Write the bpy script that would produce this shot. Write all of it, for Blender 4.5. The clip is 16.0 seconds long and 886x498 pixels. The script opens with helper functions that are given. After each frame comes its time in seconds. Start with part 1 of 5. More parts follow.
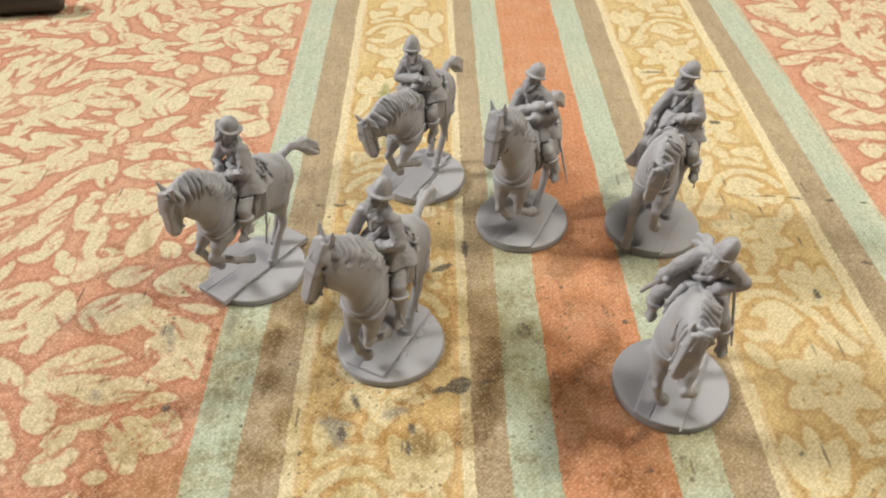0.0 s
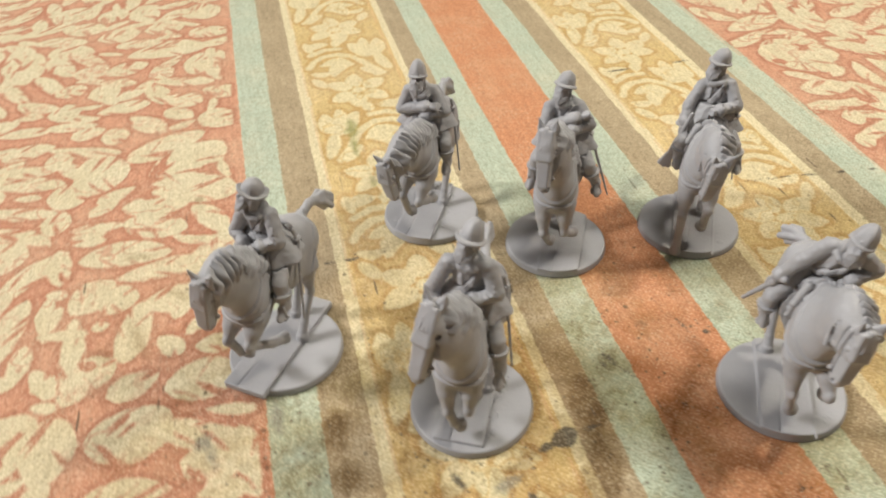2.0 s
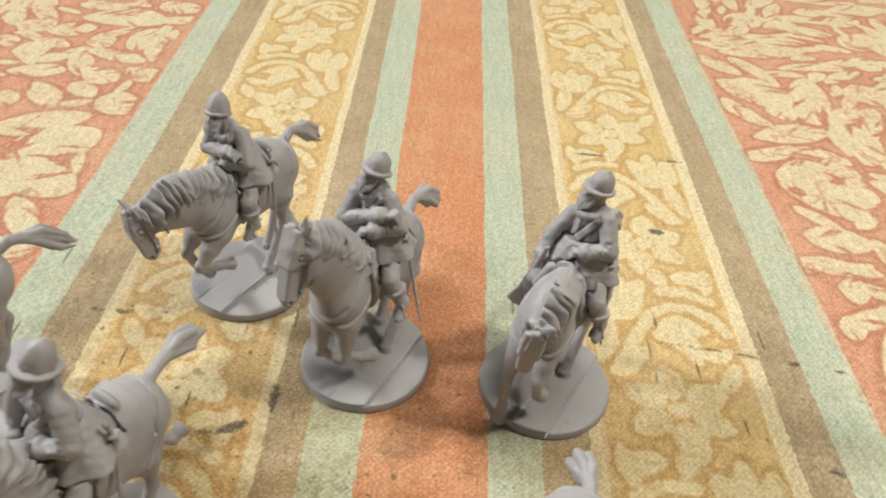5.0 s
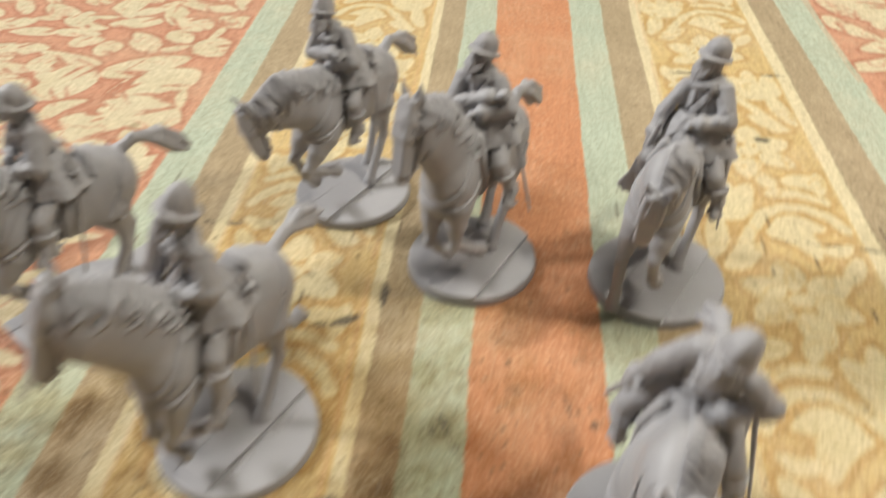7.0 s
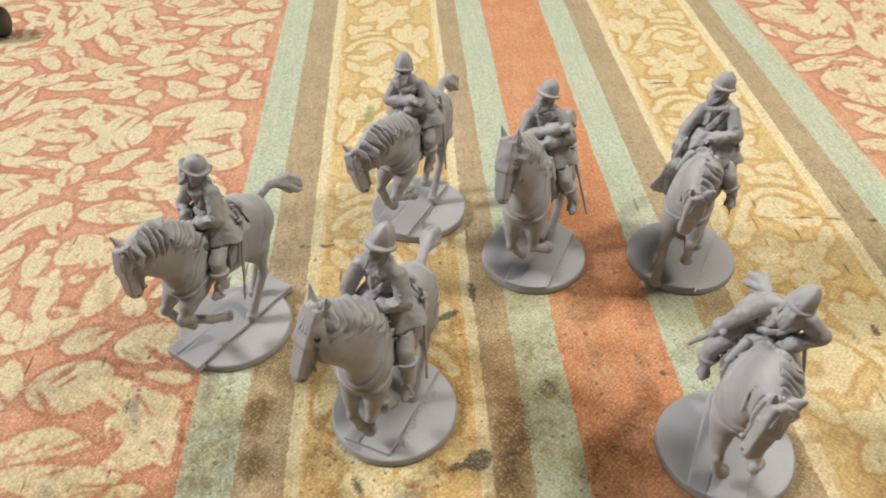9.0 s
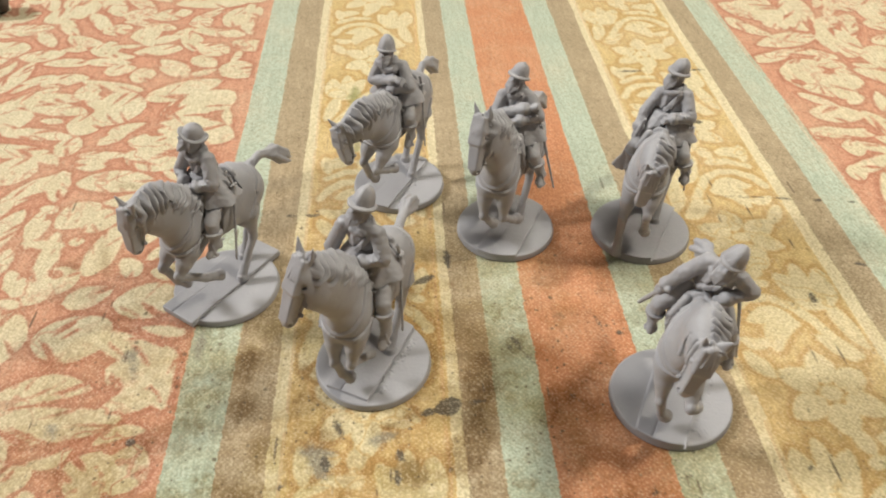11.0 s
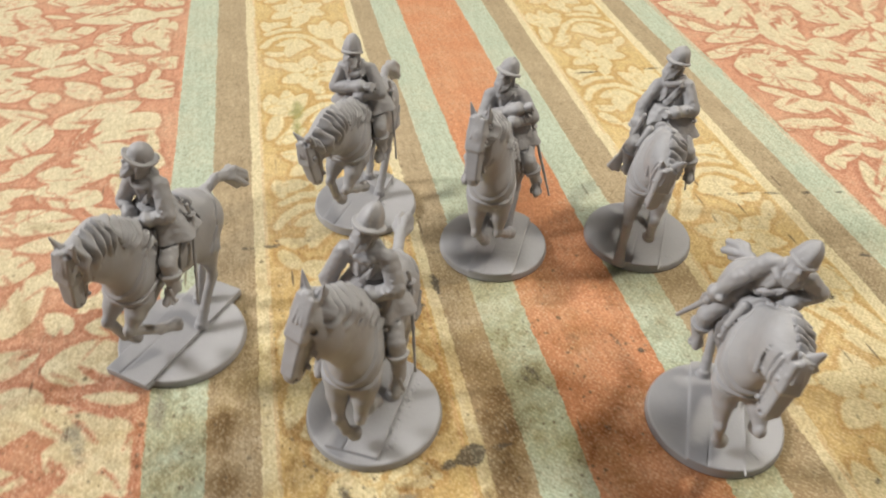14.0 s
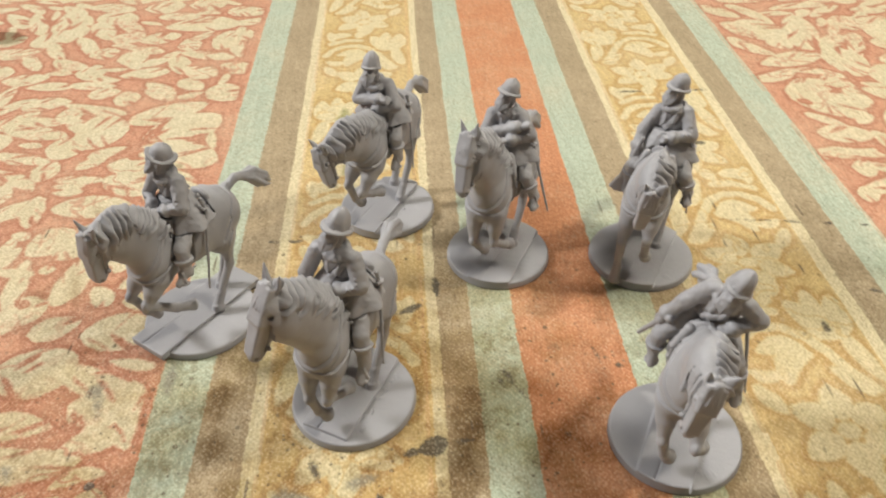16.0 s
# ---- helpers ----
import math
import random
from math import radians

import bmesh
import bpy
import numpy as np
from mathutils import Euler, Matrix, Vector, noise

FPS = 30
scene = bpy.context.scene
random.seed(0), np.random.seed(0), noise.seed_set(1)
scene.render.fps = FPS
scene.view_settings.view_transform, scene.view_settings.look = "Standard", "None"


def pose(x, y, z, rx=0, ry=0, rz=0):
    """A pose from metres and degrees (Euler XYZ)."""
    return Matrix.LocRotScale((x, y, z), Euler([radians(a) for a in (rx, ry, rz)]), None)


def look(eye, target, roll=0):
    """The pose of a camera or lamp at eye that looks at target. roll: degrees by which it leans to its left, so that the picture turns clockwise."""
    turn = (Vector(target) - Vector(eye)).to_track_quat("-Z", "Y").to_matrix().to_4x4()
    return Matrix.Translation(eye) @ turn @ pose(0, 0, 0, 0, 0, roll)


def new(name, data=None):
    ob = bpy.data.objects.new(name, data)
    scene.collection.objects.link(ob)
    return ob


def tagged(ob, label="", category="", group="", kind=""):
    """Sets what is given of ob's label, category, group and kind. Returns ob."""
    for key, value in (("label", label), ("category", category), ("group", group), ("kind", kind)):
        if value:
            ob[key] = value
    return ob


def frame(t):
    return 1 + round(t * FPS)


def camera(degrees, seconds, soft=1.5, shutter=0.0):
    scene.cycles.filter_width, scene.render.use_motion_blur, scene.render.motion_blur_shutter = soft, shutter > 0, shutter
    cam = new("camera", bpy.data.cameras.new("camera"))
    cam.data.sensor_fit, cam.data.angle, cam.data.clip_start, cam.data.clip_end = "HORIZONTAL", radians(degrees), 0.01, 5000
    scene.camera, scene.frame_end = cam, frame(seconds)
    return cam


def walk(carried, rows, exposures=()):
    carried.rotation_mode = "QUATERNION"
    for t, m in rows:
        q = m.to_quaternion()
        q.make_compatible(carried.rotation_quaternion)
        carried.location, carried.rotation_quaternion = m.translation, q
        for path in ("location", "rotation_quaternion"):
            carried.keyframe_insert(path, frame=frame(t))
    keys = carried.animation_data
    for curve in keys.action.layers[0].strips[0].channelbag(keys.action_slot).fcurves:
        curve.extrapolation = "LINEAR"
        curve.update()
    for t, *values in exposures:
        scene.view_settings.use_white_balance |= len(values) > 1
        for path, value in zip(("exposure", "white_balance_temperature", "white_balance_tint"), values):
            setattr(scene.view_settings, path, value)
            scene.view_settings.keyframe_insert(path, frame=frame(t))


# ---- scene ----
cam = camera(61.4, 16.0, 1.95, 0.7)
PATH = [
    (0, (0.01062, 0.04802, 0.13519), (0.00881, 0.19534, -0.00006), -1.93),
    (0.5, (0.00489, 0.04766, 0.13262), (0.00457, 0.19555, -0.00203), -3.12),
    (1, (-0.00441, 0.05153, 0.13252), (0.00283, 0.20060, -0.00062), -3.70),
    (1.5, (-0.01436, 0.06085, 0.12948), (0.00539, 0.20832, -0.00417), -3.51),
    (2, (-0.02806, 0.07090, 0.12652), (0.00397, 0.21791, -0.00525), -3.01),
    (2.5, (-0.03737, 0.08157, 0.12526), (0.00635, 0.22742, -0.00441), -2.61),
    (3, (-0.03954, 0.08609, 0.12444), (0.01215, 0.23168, -0.00257), 1.34),
    (3.5, (-0.02548, 0.08193, 0.12415), (0.01843, 0.23199, -0.00057), 3.41),
    (4, (-0.00037, 0.08609, 0.12407), (0.02811, 0.24164, 0.00163), 4.70),
    (4.2, (0.01329, 0.09128, 0.12200), (0.03522, 0.24669, -0.00197), 4.81),
    (6.3, (0.05292, 0.12299, 0.10736), (0.03827, 0.27153, -0.02576), 0.69),
    (6.5, (0.04918, 0.12444, 0.10551), (0.03351, 0.27332, -0.02712), 0.10),
    (7, (0.03726, 0.09538, 0.09914), (0.02063, 0.24551, -0.03195), -2.13),
    (7.5, (0.01930, 0.07169, 0.10528), (0.00593, 0.22084, -0.02729), -3.24),
    (8, (0.01018, 0.06601, 0.11309), (0.00101, 0.21401, -0.02111), -5.17),
    (8.5, (0.00521, 0.06855, 0.12020), (0.00542, 0.21732, -0.01347), -3.58),
    (8.7, (0.00462, 0.07221, 0.12215), (0.00751, 0.22156, -0.01084), -2.96),
    (10.8, (0.00694, 0.05728, 0.13273), (0.01384, 0.20293, -0.00416), -1.66),
    (11, (0.00576, 0.05731, 0.12986), (0.01418, 0.20461, -0.00517), -0.56),
    (11.5, (0.00041, 0.05765, 0.12803), (0.00986, 0.20688, -0.00478), -1.33),
    (12, (-0.00772, 0.06466, 0.12408), (0.01068, 0.21503, -0.00650), -0.74),
    (12.5, (-0.01291, 0.07163, 0.12061), (0.01672, 0.22021, -0.00995), -1.09),
    (13, (-0.01792, 0.07866, 0.11687), (0.02059, 0.22613, -0.01262), -0.01),
    (13.5, (-0.01609, 0.08123, 0.11489), (0.02402, 0.22945, -0.01326), 1.02),
    (14, (-0.01200, 0.07594, 0.11505), (0.02287, 0.22375, -0.01508), 1.78),
    (14.5, (-0.00213, 0.06749, 0.11895), (0.02270, 0.21631, -0.01234), 0.68),
    (15, (0.00615, 0.06263, 0.12033), (0.02152, 0.21224, -0.01151), -0.60),
    (15.5, (0.01069, 0.06188, 0.12088), (0.02218, 0.21280, -0.00985), -1.34),
    (16, (0.01048, 0.06449, 0.12264), (0.01756, 0.21686, -0.00671), -1.19),
]
walk(cam, [(t, look(eye, target, roll)) for t, eye, target, roll in PATH])

# ---- world and light ----
MM = 0.001
world = bpy.data.worlds.new("room_air")
world.use_nodes = True
world.node_tree.nodes["Background"].inputs[0].default_value = (1.0, 0.93, 0.82, 1)
world.node_tree.nodes["Background"].inputs[1].default_value = 0.03
scene.world = world


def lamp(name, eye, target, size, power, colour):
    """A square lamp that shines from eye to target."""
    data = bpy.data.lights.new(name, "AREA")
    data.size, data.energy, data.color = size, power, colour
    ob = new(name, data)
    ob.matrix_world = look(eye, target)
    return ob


# No source is in view; left, right and overhead lamps follow shadows and highlights.
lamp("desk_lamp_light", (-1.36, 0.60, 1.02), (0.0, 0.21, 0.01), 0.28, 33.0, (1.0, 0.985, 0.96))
# Added weak fill from the front left; the room has no window.
lamp("front_fill_light", (-0.55, -0.30, 1.0), (0.02, 0.18, 0.02), 0.40, 0.5, (0.97, 0.98, 1.0))
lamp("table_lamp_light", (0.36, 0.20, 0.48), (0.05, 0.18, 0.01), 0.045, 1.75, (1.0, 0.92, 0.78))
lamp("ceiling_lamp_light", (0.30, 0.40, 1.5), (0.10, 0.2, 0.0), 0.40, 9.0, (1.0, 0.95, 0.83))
scene.view_settings.exposure = 0.0


# ---- materials ----
def material(name, colour, rough=0.6, metal=0.0):
    m = bpy.data.materials.new(name)
    m.use_nodes = True
    b = m.node_tree.nodes["Principled BSDF"]
    b.inputs["Base Color"].default_value = (*colour, 1)
    b.inputs["Roughness"].default_value = rough
    b.inputs["Metallic"].default_value = metal
    return m, m.node_tree, b


def node(tree, kind, **inputs):
    n = tree.nodes.new(kind)
    for key, value in inputs.items():
        n.inputs[key.replace("_", " ")].default_value = value
    return n


def noise_at(tree, coords, scale, detail=4.0, rough=0.6):
    n = node(tree, "ShaderNodeTexNoise", Scale=scale, Detail=detail, Roughness=rough)
    tree.links.new(coords, n.inputs["Vector"])
    return n.outputs["Fac"]


def span(tree, value, a, b, c=0.0, d=1.0):
    """Maps a..b to c..d, smoothly, and stops there."""
    n = tree.nodes.new("ShaderNodeMapRange")
    n.interpolation_type = "SMOOTHSTEP"
    for i, v in zip((1, 2, 3, 4), (a, b, c, d)):
        if isinstance(v, (float, int)):
            n.inputs[i].default_value = v
        else:
            tree.links.new(v, n.inputs[i])
    tree.links.new(value, n.inputs[0])
    return n.outputs[0]


def mixed(tree, fac, a, b, mode="MIX"):
    n = tree.nodes.new("ShaderNodeMix")
    n.data_type, n.blend_type = "RGBA", mode
    for value, slot in ((fac, 0), (a, 6), (b, 7)):
        if isinstance(value, (float, int)):
            n.inputs[slot].default_value = value
        elif isinstance(value, tuple):
            n.inputs[slot].default_value = (*value, 1)
        else:
            tree.links.new(value, n.inputs[slot])
    return n.outputs[2]


def maths(tree, op, a, b=0.0):
    n = tree.nodes.new("ShaderNodeMath")
    n.operation = op
    for i, v in enumerate((a, b)):
        if isinstance(v, (float, int)):
            n.inputs[i].default_value = v
        else:
            tree.links.new(v, n.inputs[i])
    return n.outputs[0]


def bump(tree, shader, height, strength, distance):
    n = node(tree, "ShaderNodeBump", Strength=strength, Distance=distance)
    tree.links.new(height, n.inputs["Height"])
    tree.links.new(n.outputs[0], shader.inputs["Normal"])


def resin():
    """Grey hard plastic of the castings, unpainted."""
    m, t, b = material("grey_plastic", (0.34, 0.335, 0.345), 0.42)
    obj = t.nodes.new("ShaderNodeTexCoord").outputs["Object"]
    tone = noise_at(t, obj, 180.0, 3.0)
    t.links.new(mixed(t, tone, (0.306, 0.304, 0.316), (0.356, 0.354, 0.366)), b.inputs["Base Color"])
    t.links.new(span(t, noise_at(t, obj, 420.0), 0.3, 0.7, 0.44, 0.6), b.inputs["Roughness"])
    b.inputs["Specular IOR Level"].default_value = 0.4
    bump(t, b, noise_at(t, obj, 1100.0, 4.0), 0.35, 0.0003)
    return m


# edges of the woven bands, in mm across the cloth, and the dye of each band
PANEL, GREEN, BROWN, CREAM, OCHRE = (0.50, 0.25, 0.167), (0.42, 0.48, 0.375), (0.36, 0.285, 0.18), (0.64, 0.57, 0.37), (0.565, 0.41, 0.18)
BRICK = (0.525, 0.24, 0.124)
BANDS = [(-46, GREEN), (-35.3, BROWN), (-25, CREAM), (-22, OCHRE), (11.5, CREAM), (14, BROWN), (22, GREEN), (31.6, BRICK),
         (54.3, GREEN), (64.3, BROWN), (73.4, CREAM), (76.3, OCHRE), (108, CREAM), (111.0, BROWN), (119.5, GREEN), (129.5, PANEL)]


def cloth_dye():
    m, t, b = material("printed_cotton", (0.5, 0.3, 0.2), 0.9)
    b.inputs["Specular IOR Level"].default_value = 0.25
    obj = t.nodes.new("ShaderNodeTexCoord").outputs["Object"]
    split = t.nodes.new("ShaderNodeSeparateXYZ")
    t.links.new(obj, split.inputs[0])

    def field(name):
        n = t.nodes.new("ShaderNodeAttribute")
        n.attribute_name = name
        return n.outputs["Fac"]

    def shaken(value, scale, much, detail=3.0):
        return maths(t, "ADD", value, maths(t, "MULTIPLY", maths(t, "SUBTRACT", noise_at(t, obj, scale, detail), 0.5), much))

    # bands, with edges that wander a little
    across = shaken(shaken(split.outputs[0], 40.0, 0.0013, 2.0), 700.0, 0.0014, 4.0)
    ramp = t.nodes.new("ShaderNodeValToRGB")
    ramp.color_ramp.interpolation = "CONSTANT"
    lo, hi = -0.06, 0.15
    steps = ramp.color_ramp.elements
    steps[0].color = (*PANEL, 1)
    steps[1].position, steps[1].color = (BANDS[0][0] * MM - lo) / (hi - lo), (*BANDS[0][1], 1)
    for x, dye in BANDS[1:]:
        steps.new((x * MM - lo) / (hi - lo)).color = (*dye, 1)
    flat = t.nodes.new("ShaderNodeMapRange")
    flat.inputs[1].default_value, flat.inputs[2].default_value = lo, hi
    t.links.new(across, flat.inputs[0])
    t.links.new(flat.outputs[0], ramp.inputs[0])
    # the printed blooms: signed distance in mm from their outlines, with a darker line round them
    border = span(t, maths(t, "ABSOLUTE", maths(t, "SUBTRACT", maths(t, "ABSOLUTE", maths(t, "SUBTRACT", split.outputs[0], 0.0435)), 0.049)), 0.0155, 0.017, 1.0, 0.0)
    edge = maths(t, "SUBTRACT", shaken(shaken(shaken(field("bloom"), 130.0, 1.3, 2.0), 420.0, 1.1), 1500.0, 0.8), span(t, border, 0.0, 1.0, 0.1, 0.5))
    pale = mixed(t, border, (0.62, 0.33, 0.19), (0.60, 0.46, 0.22))
    ground = mixed(t, span(t, edge, 0.8, 2.6, 0.0, mixed(t, border, (0.3, 0.3, 0.3), (0.6, 0.6, 0.6))), ramp.outputs[0], pale)
    outline = maths(t, "MULTIPLY", span(t, edge, 0.0, 0.4), span(t, edge, 0.9, 2.2, 1.0, 0.0))
    ground = mixed(t, maths(t, "MULTIPLY", outline, span(t, border, 0.0, 1.0, 0.55, 0.6)), ground, mixed(t, 1.0, ramp.outputs[0], (0.76, 0.62, 0.50), "MULTIPLY"))
    shade = maths(t, "MULTIPLY", maths(t, "MULTIPLY", span(t, noise_at(t, obj, 70.0, 4.0), 0.4, 0.62), border), 0.45)
    ground = mixed(t, shade, ground, (0.50, 0.36, 0.16))
    inside = span(t, edge, -0.4, 0.5, 1.0, 0.0)
    # fine lines in the petals, and places where the print is rubbed
    line = maths(t, "ABSOLUTE", maths(t, "SUBTRACT", noise_at(t, obj, 75.0, 2.5, 0.6), 0.47))
    line = maths(t, "MULTIPLY", span(t, line, 0.022, 0.006), span(t, noise_at(t, obj, 26.0, 2.0), 0.45, 0.6))
    inside = maths(t, "SUBTRACT", inside, maths(t, "MULTIPLY", maths(t, "MULTIPLY", line, inside), 0.75))
    rubbed = maths(t, "MULTIPLY", span(t, noise_at(t, obj, 38.0, 3.0), 0.56, 0.68), span(t, noise_at(t, obj, 420.0, 4.0, 0.7), 0.42, 0.62))
    inside = maths(t, "SUBTRACT", inside, maths(t, "MULTIPLY", maths(t, "MULTIPLY", rubbed, inside), 0.8))
    bloom = mixed(t, span(t, noise_at(t, obj, 90.0, 4.0), 0.35, 0.7), (0.615, 0.55, 0.378), (0.57, 0.498, 0.326))
    bloom = mixed(t, maths(t, "MULTIPLY", border, 0.8), bloom, (0.635, 0.555, 0.335))
    printed = maths(t, "LESS_THAN", field("bloom"), 8.5)
    colour = mixed(t, inside, mixed(t, printed, ramp.outputs[0], ground), bloom)
    # worn and faded patches
    faded = span(t, noise_at(t, obj, 30.0, 6.0, 0.7), 0.4, 0.75)
    colour = mixed(t, maths(t, "MULTIPLY", faded, 0.3), colour, (0.62, 0.50, 0.33))
    drawn = t.nodes.new("ShaderNodeMapping")
    drawn.inputs["Scale"].default_value = (1.0, 0.45, 1.0)
    t.links.new(obj, drawn.inputs["Vector"])
    patchy = span(t, noise_at(t, obj, 60.0, 4.0), 0.35, 0.65, 0.25, 1.0)
    worn = maths(t, "MULTIPLY", span(t, noise_at(t, drawn.outputs[0], 1100.0, 4.0, 0.75), 0.5, 0.7), patchy)
    colour = mixed(t, maths(t, "MULTIPLY", worn, 0.36), colour, (0.62, 0.54, 0.40))
    dull = span(t, noise_at(t, drawn.outputs[0], 900.0, 5.0, 0.75), 0.5, 0.34, 0.0, 0.3)
    colour = mixed(t, dull, colour, mixed(t, 1.0, colour, (0.55, 0.48, 0.42), "MULTIPLY"))
    # grime of the work table: brown glazes, blots of paint, specks and scratches
    fibre = t.nodes.new("ShaderNodeMapping")
    fibre.inputs["Scale"].default_value = (1.0, 0.1, 1.0)
    t.links.new(obj, fibre.inputs["Vector"])
    streak = noise_at(t, fibre.outputs[0], 650.0, 4.0, 0.7)
    colour = mixed(t, 1.0, colour, mixed(t, span(t, streak, 0.3, 0.7), (0.91, 0.90, 0.89), (1.05, 1.05, 1.05)), "MULTIPLY")
    near = span(t, shaken(split.outputs[1], 12.0, 0.09), 0.25, 0.15)
    middle = span(t, maths(t, "ABSOLUTE", maths(t, "SUBTRACT", split.outputs[0], 0.0)), 0.095, 0.04, 0.2, 1.0)
    dirt_here = maths(t, "MULTIPLY", near, middle)
    for scale, detail, lo_, hi_, tint in ((17.0, 6.0, 0.42, 0.62, (0.66, 0.53, 0.36)), (29.0, 7.0, 0.46, 0.62, (0.68, 0.62, 0.42)), (85.0, 6.0, 0.5, 0.66, (0.56, 0.47, 0.35))):
        dirty = maths(t, "MULTIPLY", span(t, noise_at(t, obj, scale, detail, 0.72), lo_, hi_), dirt_here)
        colour = mixed(t, maths(t, "MULTIPLY", dirty, 0.8), colour, mixed(t, 1.0, colour, tint, "MULTIPLY"))
    wash = span(t, shaken(shaken(field("wash"), 140.0, 4.5, 5.0), 900.0, 2.5), 1.4, -3.0, 0.0, 0.8)
    colour = mixed(t, wash, colour, mixed(t, 1.0, colour, (0.46, 0.38, 0.27), "MULTIPLY"))
    smear = span(t, shaken(shaken(shaken(field("smear"), 170.0, 3.4, 4.0), 700.0, 2.4), 2300.0, 2.4), 0.9, -1.6, 0.0, 0.8)
    colour = mixed(t, smear, colour, mixed(t, span(t, split.outputs[1], 0.2, 0.23), (0.21, 0.195, 0.15), (0.25, 0.25, 0.09)))
    blot = span(t, shaken(shaken(shaken(field("blot"), 150.0, 1.4, 4.0), 600.0, 1.4), 2200.0, 1.6), 0.25, -0.5, 0.0, 0.88)
    colour = mixed(t, blot, colour, (0.085, 0.072, 0.055))
    for scale, size, density, y0, y1, much in ((260.0, 0.095, 0.46, 0.34, 0.19, 0.7), (100.0, 0.085, 0.5, 0.28, 0.17, 0.55), (520.0, 0.12, 0.42, 0.26, 0.15, 0.7)):
        speck = t.nodes.new("ShaderNodeTexVoronoi")
        speck.voronoi_dimensions = "2D"
        speck.inputs["Scale"].default_value = scale
        t.links.new(obj, speck.inputs["Vector"])
        chance = t.nodes.new("ShaderNodeSeparateColor")
        t.links.new(speck.outputs["Color"], chance.inputs[0])
        off = maths(t, "ADD", speck.outputs["Distance"], maths(t, "MULTIPLY", maths(t, "SUBTRACT", 1.0, chance.outputs[0]), 0.34))
        fleck = span(t, shaken(shaken(off, scale * 4, 0.3, 4.0), scale * 1.3, 0.2, 2.0), size * 1.7, size * 1.2)
        fleck = maths(t, "MULTIPLY", fleck, span(t, noise_at(t, obj, scale * 0.24, 3.0), density, density + 0.1))
        colour = mixed(t, maths(t, "MULTIPLY", maths(t, "MULTIPLY", fleck, maths(t, "MULTIPLY", span(t, split.outputs[1], y0, y1), span(t, middle, 0.2, 1.0, 0.55, 1.0))), much), colour, (0.10, 0.075, 0.045))
    # short dark scratches and threads
    for turn, seed in ((0.5, 3.1), (-0.9, 7.7), (1.35, 1.3)):
        lie = t.nodes.new("ShaderNodeMapping")
        lie.inputs["Rotation"].default_value = (0, 0, turn)
        lie.inputs["Location"].default_value = (seed, seed, 0)
        lie.inputs["Scale"].default_value = (1.0, 0.09, 1.0)
        t.links.new(obj, lie.inputs["Vector"])
        cell = t.nodes.new("ShaderNodeTexVoronoi")
        cell.voronoi_dimensions = "2D"
        cell.inputs["Scale"].default_value = 150.0
        t.links.new(lie.outputs[0], cell.inputs["Vector"])
        mark = maths(t, "MULTIPLY", span(t, cell.outputs["Distance"], 0.055, 0.03), span(t, noise_at(t, obj, 33.0 + 5 * turn, 3.0), 0.54, 0.6))
        colour = mixed(t, maths(t, "MULTIPLY", maths(t, "MULTIPLY", mark, span(t, split.outputs[1], 0.30, 0.2)), 0.8), colour, (0.11, 0.08, 0.05))
    # the weave: threads both ways, uneven, with pale ones that show through
    thread = []
    for stretch in ((1.0, 0.45, 1.0), (0.45, 1.0, 1.0)):
        lie = t.nodes.new("ShaderNodeMapping")
        lie.inputs["Scale"].default_value = stretch
        t.links.new(obj, lie.inputs["Vector"])
        thread.append(noise_at(t, lie.outputs[0], 2300.0, 2.0, 0.6))
    weave = maths(t, "ADD", thread[0], thread[1])
    waves = [maths(t, "SINE", maths(t, "MULTIPLY", shaken(shaken(axis, 260.0, 0.0011), 900.0, 0.0005), 2 * math.pi / 0.00115)) for axis in (split.outputs[0], split.outputs[1])]
    plain_weave = maths(t, "MULTIPLY", maths(t, "MULTIPLY", waves[0], waves[1]), span(t, noise_at(t, obj, 160.0, 3.0), 0.3, 0.7, 0.04, 0.16))
    weave = maths(t, "ADD", weave, plain_weave)
    colour = mixed(t, 1.0, colour, mixed(t, span(t, weave, 0.74, 1.26), (0.80, 0.79, 0.775), (1.12, 1.12, 1.12)), "MULTIPLY")
    pale_thread = maths(t, "MULTIPLY", span(t, weave, 1.06, 1.24), span(t, split.outputs[1], 0.26, 0.15, 0.04, 0.2))
    colour = mixed(t, pale_thread, colour, (0.66, 0.60, 0.46))
    t.links.new(colour, b.inputs["Base Color"])
    bump(t, b, weave, 0.4, 0.0003)
    return m


def grained(name, dark, light, scale, rough):
    """A surface with a mottle of two tones and a slight relief."""
    m, t, b = material(name, light, rough)
    obj = t.nodes.new("ShaderNodeTexCoord").outputs["Object"]
    t.links.new(mixed(t, noise_at(t, obj, scale, 5.0), dark, light), b.inputs["Base Color"])
    bump(t, b, noise_at(t, obj, scale * 9, 3.0), 0.2, 0.0004)
    return m


RESIN, CLOTH = resin(), cloth_dye()
WOOD = grained("table_wood", (0.16, 0.09, 0.045), (0.27, 0.16, 0.085), 14.0, 0.55)
PAINT = grained("wall_paint", (0.28, 0.26, 0.23), (0.36, 0.335, 0.30), 3.0, 0.8)
DARK = grained("dark_glaze", (0.022, 0.02, 0.018), (0.05, 0.044, 0.038), 60.0, 0.45)


# ---- the table and the room ----
def solid(name, bm, mat, parent=None, label=""):
    me = bpy.data.meshes.new(name)
    bm.to_mesh(me)
    bm.free()
    me.materials.append(mat)
    ob = new(name, me)
    ob.parent = parent
    return tagged(ob, label)


